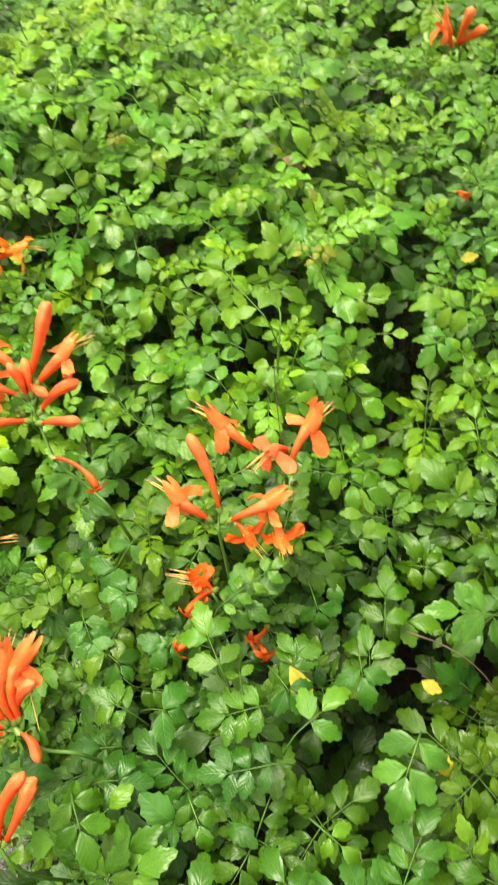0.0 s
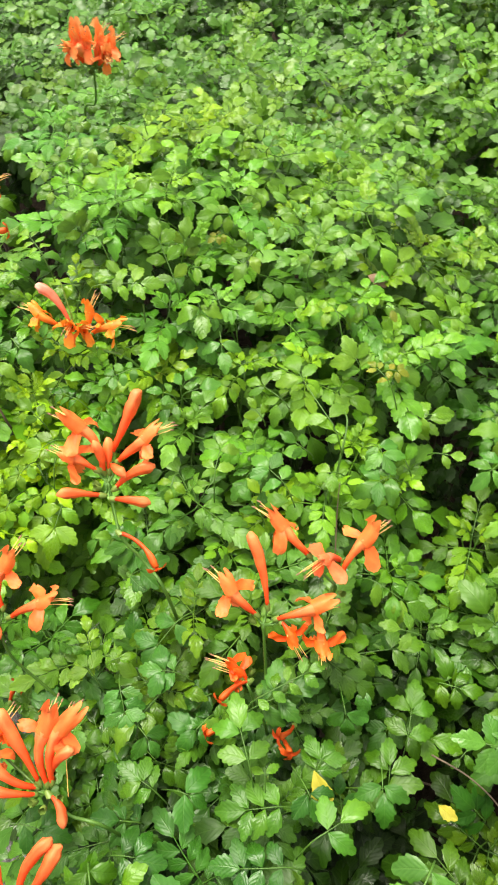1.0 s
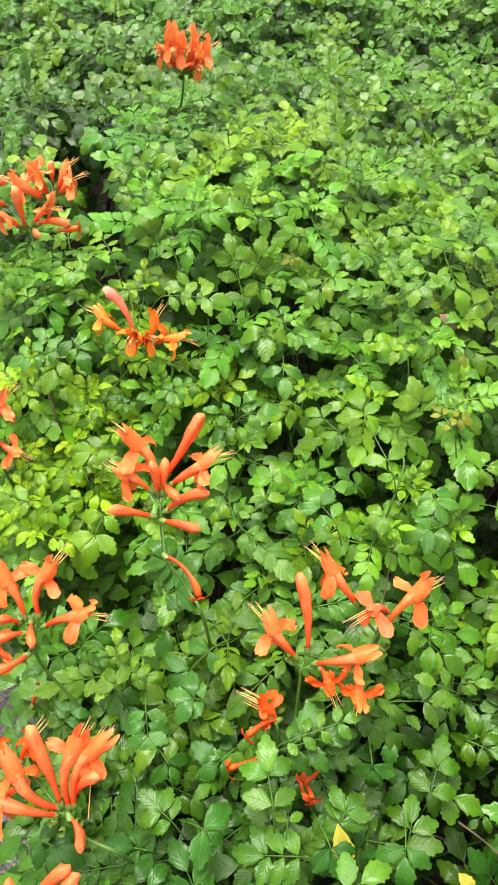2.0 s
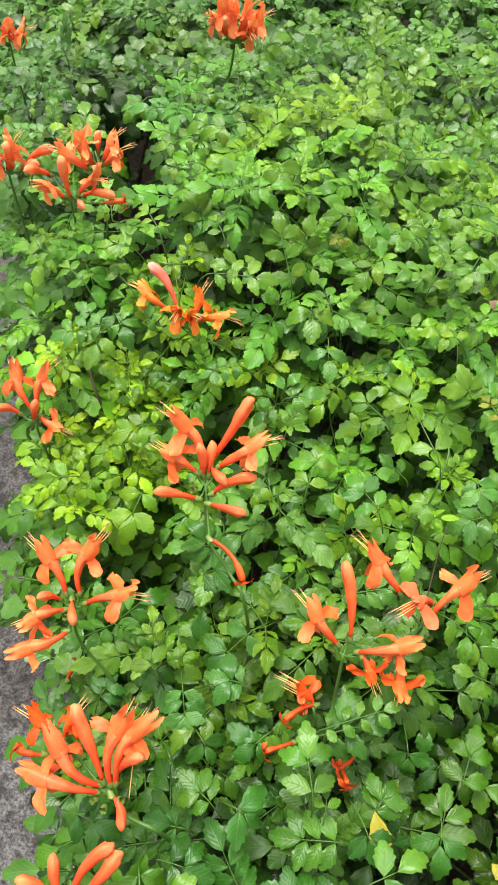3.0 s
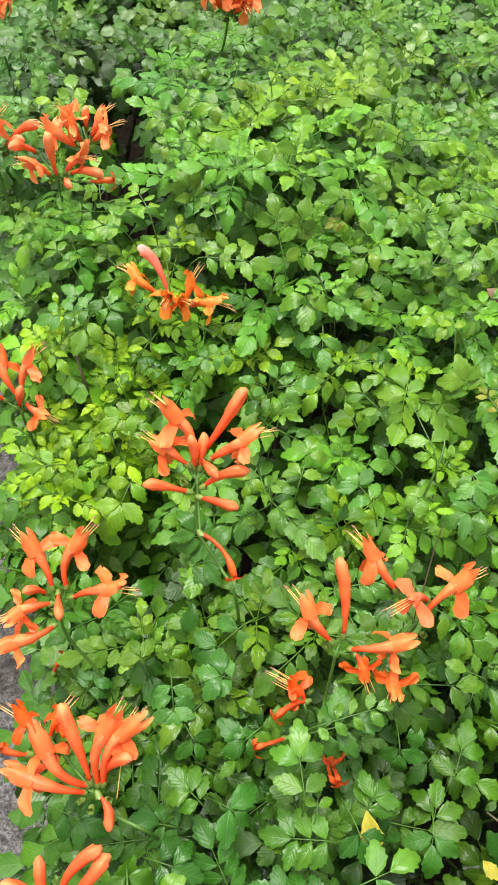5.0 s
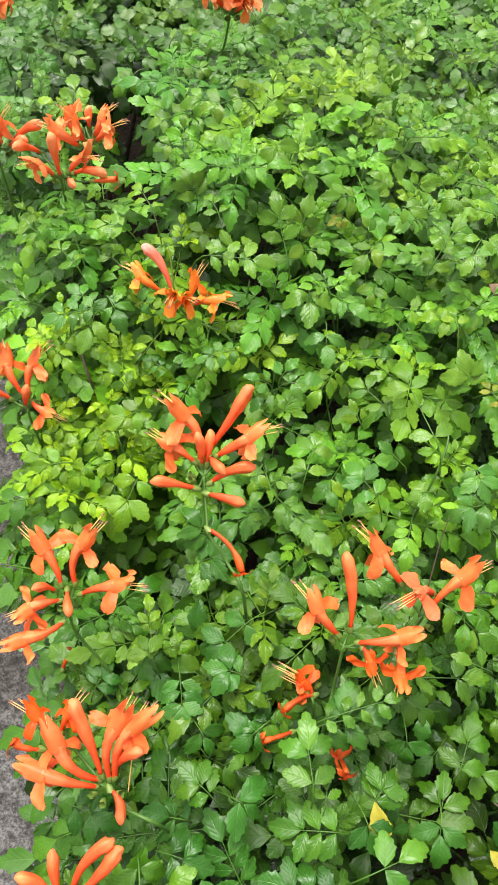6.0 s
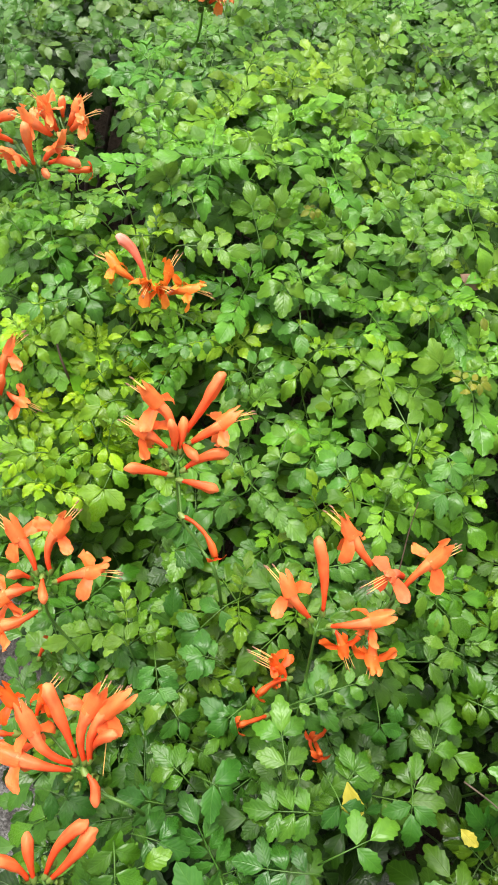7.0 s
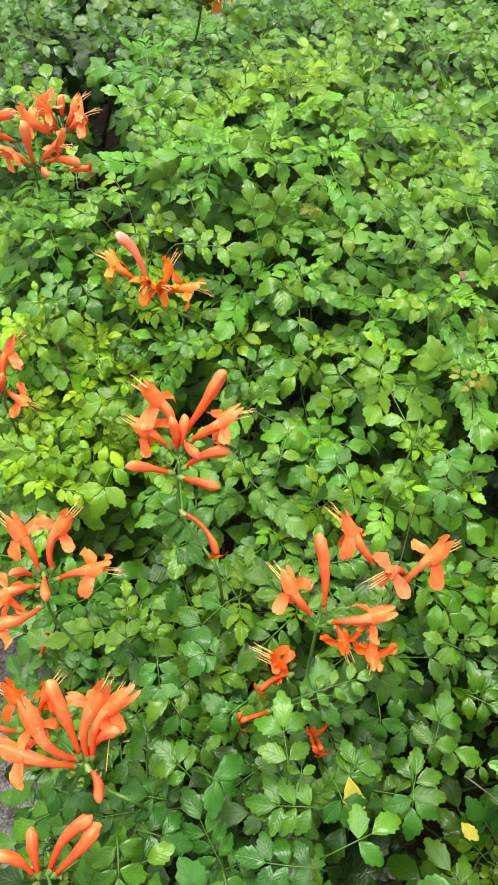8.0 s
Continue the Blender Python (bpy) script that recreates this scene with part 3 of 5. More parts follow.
spray((-0.383, 0.906, 0.755), (-0.409, 0.908, 0.769), (0.18, -0.37, 0.91), DEEP, 2, 0.015)
spray((-0.410, 1.056, 0.685), (-0.382, 1.042, 0.673), (0.16, -0.37, 0.91), DEEP, 2, 0.018)
spray((-0.359, 0.790, 0.785), (-0.325, 0.782, 0.776), (0.18, -0.35, 0.92), DEEP, 2, 0.013)
spray((-0.342, 1.075, 0.703), (-0.307, 1.063, 0.691), (0.13, -0.39, 0.91), DEEP, 2, 0.016)
spray((-0.382, 0.784, 0.752), (-0.343, 0.790, 0.762), (0.18, -0.34, 0.92), FRESH, 2, 0.012)
spray((-0.185, 0.772, 0.813), (-0.155, 0.769, 0.809), (0.10, -0.38, 0.92), FRESH, 2, 0.013)
spray((-0.204, 0.779, 0.829), (-0.177, 0.787, 0.842), (0.11, -0.39, 0.92), FRESH, 2, 0.013)
spray((-0.015, 0.536, 0.782), (-0.005, 0.498, 0.771), (0.01, -0.21, 0.98), PALE, 1, 0.022)
spray((0.006, 0.515, 0.766), (0.013, 0.473, 0.754), (0.00, -0.20, 0.98), BLUISH, 1, 0.018)
spray((0.110, 0.404, 0.771), (0.067, 0.476, 0.782), (-0.04, -0.18, 0.98), PALE, 2, 0.021)
spray((0.110, 0.509, 0.799), (0.076, 0.508, 0.796), (-0.04, -0.21, 0.98), LIME, 1, 0.015)
spray((0.109, 0.499, 0.800), (0.100, 0.524, 0.801), (-0.04, -0.21, 0.98), LIME, 1, 0.011)
spray((0.040, 0.560, 0.776), (0.038, 0.535, 0.768), (-0.01, -0.21, 0.98), LIME, 1, 0.014)
spray((0.069, 0.441, 0.758), (0.034, 0.468, 0.760), (-0.02, -0.18, 0.98), FRESH, 2, 0.016)
spray((0.016, 0.375, 0.740), (0.022, 0.420, 0.746), (-0.00, -0.16, 0.99), PALE, 2, 0.017)
spray((0.073, 0.368, 0.744), (0.045, 0.394, 0.747), (-0.02, -0.16, 0.99), BLUISH, 2, 0.017)
spray((0.036, 0.564, 0.819), (0.017, 0.532, 0.810), (-0.01, -0.22, 0.97), PALE, 1, 0.017)
spray((0.112, 0.390, 0.736), (0.096, 0.382, 0.732), (-0.04, -0.15, 0.99), PALE, 1, 0.016)
spray((0.147, 0.423, 0.732), (0.161, 0.398, 0.723), (-0.06, -0.16, 0.99), BLUISH, 2, 0.019)
spray((0.116, 0.584, 0.825), (0.104, 0.547, 0.815), (-0.04, -0.23, 0.97), PALE, 2, 0.015)
spray((0.087, 0.148, 0.692), (0.039, 0.140, 0.688), (-0.02, -0.04, 1.00), FRESH, 3, 0.019)
spray((0.092, 0.114, 0.687), (0.039, 0.110, 0.684), (-0.03, -0.02, 1.00), DEEP, 3, 0.018)
spray((0.102, 0.125, 0.705), (0.141, 0.151, 0.708), (-0.05, -0.04, 1.00), PALE, 1, 0.021)
spray((0.150, 0.173, 0.690), (0.152, 0.141, 0.679), (-0.07, -0.05, 1.00), DEEP, 1, 0.020)
spray((0.161, 0.181, 0.643), (0.163, 0.212, 0.648), (-0.07, -0.06, 1.00), FRESH, 1, 0.021)
spray((0.179, 0.217, 0.619), (0.186, 0.267, 0.628), (-0.07, -0.08, 0.99), FRESH, 2, 0.022)
spray((0.105, 0.171, 0.691), (0.116, 0.194, 0.693), (-0.05, -0.06, 1.00), FRESH, 2, 0.018)
spray((0.062, 0.162, 0.720), (0.045, 0.207, 0.728), (-0.02, -0.06, 1.00), PALE, 2, 0.021)
spray((0.098, 0.159, 0.703), (0.110, 0.138, 0.694), (-0.04, -0.04, 1.00), DEEP, 1, 0.017)
spray((0.072, 0.158, 0.705), (0.070, 0.179, 0.707), (-0.03, -0.05, 1.00), LIME, 1, 0.010)
spray((0.152, 0.449, 0.780), (0.134, 0.471, 0.781), (-0.06, -0.19, 0.98), BRONZE, 2, 0.009)
spray((0.151, 0.472, 0.772), (0.171, 0.469, 0.768), (-0.07, -0.19, 0.98), BRONZE, 2, 0.010)
spray((0.003, 0.594, 0.812), (-0.010, 0.582, 0.807), (0.01, -0.23, 0.97), BRONZE, 2, 0.008)
spray((0.152, 0.529, 0.792), (0.158, 0.514, 0.786), (-0.06, -0.21, 0.98), BRONZE, 0, 0.015)
spray((-0.181, 0.481, 0.762), (-0.228, 0.461, 0.756), (0.09, -0.18, 0.98), BLUISH, 3, 0.016)
spray((-0.184, 0.482, 0.757), (-0.188, 0.441, 0.746), (0.09, -0.18, 0.98), PALE, 1, 0.021)
spray((-0.191, 0.494, 0.750), (-0.222, 0.508, 0.750), (0.09, -0.19, 0.98), BLUISH, 2, 0.015)
spray((-0.150, 0.544, 0.819), (-0.175, 0.574, 0.822), (0.08, -0.22, 0.97), PALE, 3, 0.013)
spray((-0.176, 0.546, 0.795), (-0.209, 0.545, 0.792), (0.09, -0.21, 0.97), PALE, 3, 0.014)
spray((-0.213, 0.519, 0.766), (-0.249, 0.542, 0.767), (0.10, -0.20, 0.98), PALE, 2, 0.016)
spray((-0.249, 0.535, 0.777), (-0.279, 0.548, 0.776), (0.11, -0.20, 0.97), FRESH, 2, 0.013)
spray((-0.172, 0.522, 0.770), (-0.200, 0.543, 0.770), (0.08, -0.20, 0.98), FRESH, 2, 0.013)
spray((-0.112, 0.578, 0.781), (-0.133, 0.564, 0.775), (0.05, -0.22, 0.98), PALE, 1, 0.018)
spray((-0.097, 0.553, 0.821), (-0.116, 0.577, 0.822), (0.05, -0.23, 0.97), FRESH, 2, 0.013)
spray((-0.058, 0.464, 0.766), (-0.092, 0.447, 0.760), (0.04, -0.18, 0.98), BLUISH, 3, 0.012)
spray((-0.114, 0.460, 0.722), (-0.146, 0.473, 0.722), (0.06, -0.17, 0.98), DEEP, 3, 0.012)
spray((-0.121, 0.380, 0.677), (-0.128, 0.331, 0.663), (0.06, -0.13, 0.99), LIME, 2, 0.023)
spray((-0.128, 0.400, 0.707), (-0.123, 0.429, 0.709), (0.06, -0.15, 0.99), LIME, 2, 0.015)
spray((-0.069, 0.240, 0.649), (-0.086, 0.256, 0.650), (0.04, -0.08, 1.00), LIME, 1, 0.018)
spray((-0.061, 0.254, 0.643), (-0.040, 0.264, 0.641), (0.03, -0.09, 1.00), LIME, 2, 0.011)
spray((-0.044, 0.229, 0.664), (-0.031, 0.190, 0.651), (0.02, -0.07, 1.00), BLUISH, 3, 0.018)
spray((0.001, 0.234, 0.686), (-0.028, 0.235, 0.684), (0.01, -0.08, 1.00), BLUISH, 2, 0.019)
spray((-0.109, 0.215, 0.628), (-0.101, 0.239, 0.630), (0.05, -0.07, 1.00), BLUISH, 2, 0.017)
spray((-0.001, 0.150, 0.696), (-0.028, 0.163, 0.697), (0.01, -0.05, 1.00), FRESH, 2, 0.017)


def nearest_plant(x, y):
    return min(range(len(PLANTS)), key=lambda n: (PLANTS[n][0] - x) ** 2 + (PLANTS[n][1] - y) ** 2)


BY_PLANT = {n: [] for n in range(len(PLANTS))}
for s in SHOOTS:
    BY_PLANT[nearest_plant(s[0], s[1])].append(s)


def add_joined(store, shape, m):
    v, f, u = shape
    n = len(store[0])
    store[0].extend(m @ Vector(p) for p in v)
    store[1].extend(tuple(i + n for i in q) for q in f)
    store[2].extend(u)


def shoot_leaves(r, x, y, z, lean, nodes, tall=0.0):
    """Poses, node numbers and ages of the leaves of one upright shoot: opposite pairs, each turned a quarter from the last."""
    axis = Vector((lean[0], lean[1], 1)).normalized()
    turn = r.uniform(0, math.pi)
    out = []
    drop = 0.0
    for k in range(nodes):
        at = Vector((x, y, z)) - axis * drop
        size = (0.58, 0.88, 1.0, 1.04, 1.0)[min(k, 4)] * r.uniform(0.86, 1.1) * (0.98 - 0.10 * min(max((y - 0.15) / 0.45, 0), 1))
        rise = (42, 20, 6, -4, -10)[min(k, 4)] + r.uniform(-9, 9)
        for side in (0, math.pi):
            w = turn + side + r.uniform(-0.3, 0.3)
            d = Vector((math.cos(w), math.sin(w), math.tan(radians(rise))))
            up = Vector((r.uniform(-0.2, 0.2), r.uniform(-0.2, 0.2) - 0.12, 1)) + axis
            out.append((basis(at, d, up, size), k, size))
        turn += math.pi / 2 + r.uniform(-0.25, 0.25)
        drop += (0.008, 0.014, 0.018, 0.02, 0.02)[min(k, 4)] * r.uniform(0.8, 1.2) + tall
    return out, axis


def spray_mesh(name, r, nodes, first, shapes, deep=0):
    """Leaves of one shoot from a given node downwards, joined; deep adds shaded leaves far down the stem."""
    store = ([], [], [])
    leaves, axis = shoot_leaves(r, 0, 0, 0, (r.uniform(-0.1, 0.1), r.uniform(-0.1, 0.1)), nodes)
    for m, k, size in leaves:
        if k >= first:
            add_joined(store, r.choice(MIDDLE_LEAVES if k > 2 else shapes), m)
    for k in range(deep):
        w = r.uniform(0, 6.3)
        spot = (r.uniform(-0.035, 0.035), r.uniform(-0.035, 0.035), -r.uniform(0.09, 0.34))
        add_joined(store, r.choice(shapes), basis(spot, (math.cos(w), math.sin(w), r.uniform(-0.3, 0.5)),
                                                        (r.uniform(-0.5, 0.5), r.uniform(-0.5, 0.5), 1), r.uniform(0.8, 1.05)))
    return mesh_of(name, *store[:2], GREEN, store[2])


sr = random.Random(5)
LOWER_SPRAYS = [spray_mesh("leaf_spray", sr, 5, 3, MIDDLE_LEAVES) for _ in range(16)]
FAR_SPRAYS = [spray_mesh("leafy_shoot", sr, 2, 0, MIDDLE_LEAVES) for _ in range(16)]
FAR_LOWER = [spray_mesh("shaded_leaves", sr, 5, 2, MIDDLE_LEAVES, 2) for _ in range(12)]
OUTER_SPRAYS = [spray_mesh("leafy_shoot", sr, 2, 0, ROUGH_LEAVES, 1) for _ in range(12)]
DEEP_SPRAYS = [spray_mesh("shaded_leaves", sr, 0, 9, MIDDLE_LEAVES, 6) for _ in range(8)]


SHRUBS = {}
HABITS = ((1.34, 1.14, 0.7), (1.22, 1.10, 0.8), (1.12, 1.06, 0.9), (1.05, 1.05, 0.9), (1.0, 1.05, 0.9), (0.92, 1.02, 0.9), (0.80, 0.98, 1.0), (0.72, 0.95, 1.1),
          (0.70, 0.86, 1.0), (0.95, 1.12, 1.3), (0.92, 1.02, 2.0), (1.0, 1.03, 1.9))


def shrub(n):
    px, py = PLANTS[n]
    mine = BY_PLANT[n]
    if not mine:
        return
    r = random.Random(100 + n)
    shown = any(s[2] for s in mine)
    rim = px - edge(py) < 0.22
    limey = math.hypot(px + 0.175, py - 0.415) < 0.16
    label = "yellow-green young shrub growth beside the concrete pavement" if limey else (
        "dense green shrub spilling over the concrete pavement edge" if rim else "dense green shrub with glossy pinnate toothed leaves")
    ob = empty("honeysuckle_shrub", (px, py, -0.03), label, "shrub", "shrubs of the bed")
    SHRUBS[n] = ob
    base = Matrix.Translation((-px, -py, 0.03))
    # woody stems from the root to the canopy
    for b in range(5 if shown else 3):
        w = 2 * math.pi * b / 5 + r.uniform(-0.4, 0.4)
        reach = r.uniform(0.05, 0.15)
        bx, by = px + math.cos(w) * reach, py + math.sin(w) * reach
        top = height(bx, by) - 0.14
        if any((bx - gx) ** 2 + (by - gy) ** 2 < 2 * gr * gr for gx, gy, gr in GAPS):
            top *= 0.4
        pts = bent([(0.01 * math.cos(w), 0.01 * math.sin(w), -0.02), (reach * 0.4 * math.cos(w), reach * 0.4 * math.sin(w), top * 0.45),
                    (reach * math.cos(w), reach * math.sin(w), top)], 5)
        v, f, u = sweep(pts, [0.009 - 0.006 * i / (len(pts) - 1) for i in range(len(pts))], 7)
        part("woody_stem", mesh_of("woody_stem", v, f, TWIG, u), ob)
    singles = 0
    for x, y, seen in mine:
        z = height(x, y)
        inside = x - edge(y)
        small = 0.8 if math.hypot(x + 0.175, y - 0.425) < 0.085 else 1.0
        lean = (r.uniform(-0.22, 0.22) - (0.7 if inside < 0.06 else 0.0), r.uniform(-0.22, 0.22) - 0.08 - 0.24 * min(max((y - 0.45) / 0.3, 0.0), 1.0))
        top = z + r.uniform(-0.045, 0.025)
        hollow = any((x - gx) ** 2 + (y - gy) ** 2 < gr * gr for gx, gy, gr in GAPS)
        if hollow:
            top -= r.uniform(0.36, 0.60)
        for fx, fy, fz in BLOOMS:          # the flower clusters stand clear of the leaves
            if ((x - fx) / 0.055) ** 2 + ((y - fy + 0.03) / 0.065) ** 2 < 1:
                top = min(top, fz - 0.03)
        for lb, lt, _, _, _, _ in LEADERS:     # and so do the topmost leaves
            lx, ly, lz = (lb + lt) / 2
            if ((x - lx) / 0.030) ** 2 + ((y - ly + 0.014) / 0.034) ** 2 < 1:
                top = min(top, lz - 0.016 - 0.3 * max(0.0, ly - y))
        spin = Matrix.Rotation(r.uniform(0, 6.3), 4, "Z")
        tilt = Vector((0, 0, 1)).rotation_difference(Vector((lean[0], lean[1], 1))).to_matrix().to_4x4()
        whole = base @ Matrix.Translation((x, y, top)) @ tilt @ spin @ Matrix.Scale(small, 4)
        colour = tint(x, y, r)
        young_growth = math.hypot(x + 0.175, y - 0.425) < 0.085
        habit = r.choice(HABITS)
        if not young_growth:
            colour = tuple(a * b for a, b in zip(colour, habit))
        # under-layer brightness: shade put into the leaf colour, less on young growth
        under_dim = r.uniform(0.42, 0.66) + 0.04 * (y > 0.38)
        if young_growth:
            under_dim = 0.92
        lush = sum(colour[:2]) / 2                                  # older, lower leaves lose yellow; the dimming is shade painted in
        dimmed = tuple(under_dim * (0.4 * c + 0.6 * lush * k) for c, k in zip(colour, (0.72, 0.98, 1.05)))
        if not seen:
            tagged(part("leafy_shoot", r.choice(OUTER_SPRAYS), ob, whole @ Matrix.Scale(1.6, 4), colour=colour), kind="stuff")
            side = (x > FAR_X - 0.1, y > FAR_Y - 0.1, y < NEAR_Y + 0.1)
            if any(side):
                outward = Vector((side[0], side[1] - side[2], 0.25))
                turn = Vector((0, 0, 1)).rotation_difference(outward).to_matrix().to_4x4()
                for k in (0.8, 0.6, 0.4, 0.2):
                    tagged(part("leafy_shoot", r.choice(OUTER_SPRAYS), ob, base @ Matrix.Translation((x, y, top * k)) @ turn @ spin, colour=dimmed), kind="stuff")
            continue
        if not hollow and y < 0.82:
            # deepest leaves: 0.6 paints still more shade into their colour
            tagged(part("shaded_leaves", r.choice(DEEP_SPRAYS), ob, base @ Matrix.Translation((x, y, top)) @ spin, colour=tuple(c * 0.6 for c in dimmed)), kind="stuff")
        if y > 0.82:
            tagged(part("leafy_shoot", r.choice(FAR_SPRAYS), ob, whole @ Matrix.Scale(0.95, 4), colour=colour), kind="stuff")
            tagged(part("shaded_leaves", r.choice(FAR_LOWER), ob, whole @ Matrix.Scale(0.95, 4), colour=dimmed), kind="stuff")
            continue
        part("shoot_stem", r.choice(SHOOT_MESHES), ob, whole)
        tagged(part("leaf_spray", r.choice(LOWER_SPRAYS), ob, whole, colour=dimmed), kind="stuff")
        leaves, axis = shoot_leaves(r, x, y, top, lean, 3)
        for m, k, size in leaves:
            kind = r.randrange(len(PLANS))
            young = ((1.22, 1.10, 0.9), (1.04, 1.02, 1.0), (0.86, 0.93, 1.05))[k]
            m = m @ Matrix.Scale(small, 4)
            t = r.uniform(0.92, 1.18)
            tone = tuple(a * b * t for a, b in zip(colour, young))
            if y < 0.75 and singles < 190 and k < 2:
                leaf = part("leaf", RACHIS_MESHES[kind], ob, base @ m)
                for lm, shape in PLANS[kind][1]:
                    part("leaflet", LEAFLET_MESHES[shape], leaf, lm, colour=tone)
                    singles += 1
            else:
                part("leaf", LEAF_MESHES[kind], ob, base @ m, colour=tone)
    if rim:
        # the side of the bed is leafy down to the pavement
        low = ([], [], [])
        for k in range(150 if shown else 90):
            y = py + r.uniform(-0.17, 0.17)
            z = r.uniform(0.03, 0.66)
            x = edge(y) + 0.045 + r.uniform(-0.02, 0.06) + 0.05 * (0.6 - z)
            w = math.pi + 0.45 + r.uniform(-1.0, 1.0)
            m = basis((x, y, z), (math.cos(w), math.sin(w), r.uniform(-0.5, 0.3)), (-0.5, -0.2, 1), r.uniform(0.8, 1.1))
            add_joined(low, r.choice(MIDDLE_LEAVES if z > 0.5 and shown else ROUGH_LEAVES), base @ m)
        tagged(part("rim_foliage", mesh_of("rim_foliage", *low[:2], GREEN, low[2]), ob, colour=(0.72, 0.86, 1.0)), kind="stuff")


for n in range(len(PLANTS)):
    shrub(n)

# ---------------------------------------------------------------- flowers


def petal_shape(r, length, width, back, crumple=0.0013):
    """A rounded petal along +y with its inner face up, curling back towards its tip."""
    verts, faces, uvs = [], [], []
    rows, cols = 7, (-1, -0.5, 0, 0.5, 1)
    wave = r.uniform(0, 6)
    for i in range(rows + 1):
        v = i / rows
        w = width * (0.60 + 0.40 * math.sin(math.pi * min(v * 0.78 + 0.06, 1) ** 1.15)) if v < 0.86 else None
        if w is None:
            edge_v = (v - 0.86) / 0.14
            w = width * 0.86 * math.sqrt(max(0.0, 1 - edge_v ** 2 * 0.88))
        bend = back * v
        y = length * (math.sin(bend) / back if abs(back) > 0.01 else v)
        z = -length * ((1 - math.cos(bend)) / back if abs(back) > 0.01 else 0)
        for c in cols:
            fray = 1 + 0.16 * noise.noise((v * 4.5, c * 2, wave * 3)) + (0.05 * math.sin(17 * v + wave) if abs(c) == 1 else 0)
            reach = 1 - 0.13 * (abs(noise.noise((c * 2.3, wave, 8.0))) if v > 0.8 else 0)
            verts.append((c * w * 0.5 * fray, y * reach, z + 0.26 * abs(c) ** 2 * w * (0.8 - v) + crumple * v * math.sin(7 * v + 3.5 * c + wave)
                          + 0.0011 * v * noise.noise((c * 2.5, v * 6, wave))))
            uvs.append((0.5 + c * 0.5, v))
    n = len(cols)
    for i in range(rows):
        for j in range(n - 1):
            a = i * n + j
            faces.append((a, a + 1, a + n + 1, a + n))
    return verts, faces, uvs


def hood_shape(r, length, radius, lift):
    """The upper lip: two petals grown together, a trough at the mouth that opens flat into two rounded lobes."""
    verts, faces, uvs = [], [], []
    rows, cols = 9, 11
    wave, skew = r.uniform(0, 6), r.uniform(-0.15, 0.15)
    for i in range(rows + 1):
        v = i / rows
        half = radians(84) * (1 - v) ** 0.6 + radians(16)
        broad = radius * (1.0 + 0.10 * math.sin(math.pi * min(v * 0.95, 1.0)) - 0.08 * v)       # half of its width
        for j in range(cols):
            c = -1 + 2 * j / (cols - 1)
            lobe = 1 - (abs(abs(c) - 0.5) / 0.5) ** 2.4                                # the rounded end of each of the two lobes
            end = 1 - (0.34 if abs(c) < 0.5 else 0.42) * (1 - lobe) * v ** 3
            x = broad * (math.sin(half * c) / math.sin(half)) * (1 + 0.12 * noise.noise((v * 4, c * 2, wave)) * v)
            z = broad / math.sin(half) * (math.cos(half * c) - 1) + lift * v * v
            z += 0.0013 * v * noise.noise((v * 5, c * 3, wave + 9)) + 0.0009 * v * math.sin(6 * c + wave)
            verts.append((x + skew * length * v * v, length * v * end, z))
            uvs.append((0.5 + 0.5 * c, 0.35 + 0.65 * v))
    for i in range(rows):
        for j in range(cols - 1):
            a = i * cols + j
            faces.append((a, a + 1, a + cols + 1, a + cols))
    return verts, faces, uvs


fr = random.Random(31)
HOODS = [mesh_of("petal", *q[:2], LOBE, q[2]) for q in (hood_shape(fr, 0.0195, 0.0048, k) for k in (0.003, -0.002, 0.006, 0.001, 0.004))]
SIDE = [mesh_of("petal", *q[:2], LOBE, q[2]) for q in (petal_shape(fr, *k, 0.0022) for k in (
    (0.0180, 0.0108, 0.4), (0.0185, 0.0115, 0.8), (0.0165, 0.0100, -0.5), (0.0190, 0.0112, 0.15), (0.0175, 0.0095, 1.2)))]
LOWER = [mesh_of("petal", *q[:2], LOBE, q[2]) for q in (petal_shape(fr, *k, 0.0018) for k in (
    (0.0195, 0.0118, 0.5), (0.0185, 0.0108, 0.9), (0.0190, 0.0122, 0.2)))]
SIDE_WILT = [mesh_of("petal", *s[:2], WILT, s[2]) for s in (petal_shape(fr, 0.015, 0.007, 2.2), petal_shape(fr, 0.013, 0.006, 1.7))]


def stamen_mesh(bow):
    pts = [Vector((0, 0.023 * i / 7, bow * (i / 7) ** 2)) for i in range(8)]
    v, f, u = sweep(pts, [0.00036 - 0.0001 * i / 7 for i in range(8)], 5)
    me = mesh_of("stamen", v, f, FILAMENT, u)
    return me


def anther_mesh():
    pts = [Vector((0, 0.0034 * (i / 4 - 0.5), 0)) for i in range(5)]
    v, f, u = sweep(pts, [0.0002, 0.0005, 0.0006, 0.0005, 0.0002], 6)
    return mesh_of("anther", v, f, ANTHER, u)


BOWS = (-0.004, -0.007, -0.002, -0.005)
STAMENS = [stamen_mesh(b) for b in BOWS]


def calyx_mesh():
    verts, faces = [], []
    rings = ((0.0, 0.0012), (0.0015, 0.0021), (0.004, 0.0026), (0.0058, 0.0029))
    for y, rad in rings:
        for s in range(10):
            w = 2 * math.pi * s / 10
            lift = 0.0014 if y > 0.005 and s % 2 == 0 else 0
            verts.append((rad * math.cos(w), y + lift, rad * math.sin(w)))
    for i in range(3):
        for s in range(10):
            a, b = i * 10 + s, i * 10 + (s + 1) % 10
            faces.append((a, a + 10, b + 10, b))
    faces.append(tuple(range(10)))
    return mesh_of("calyx", verts, faces, CALYX)


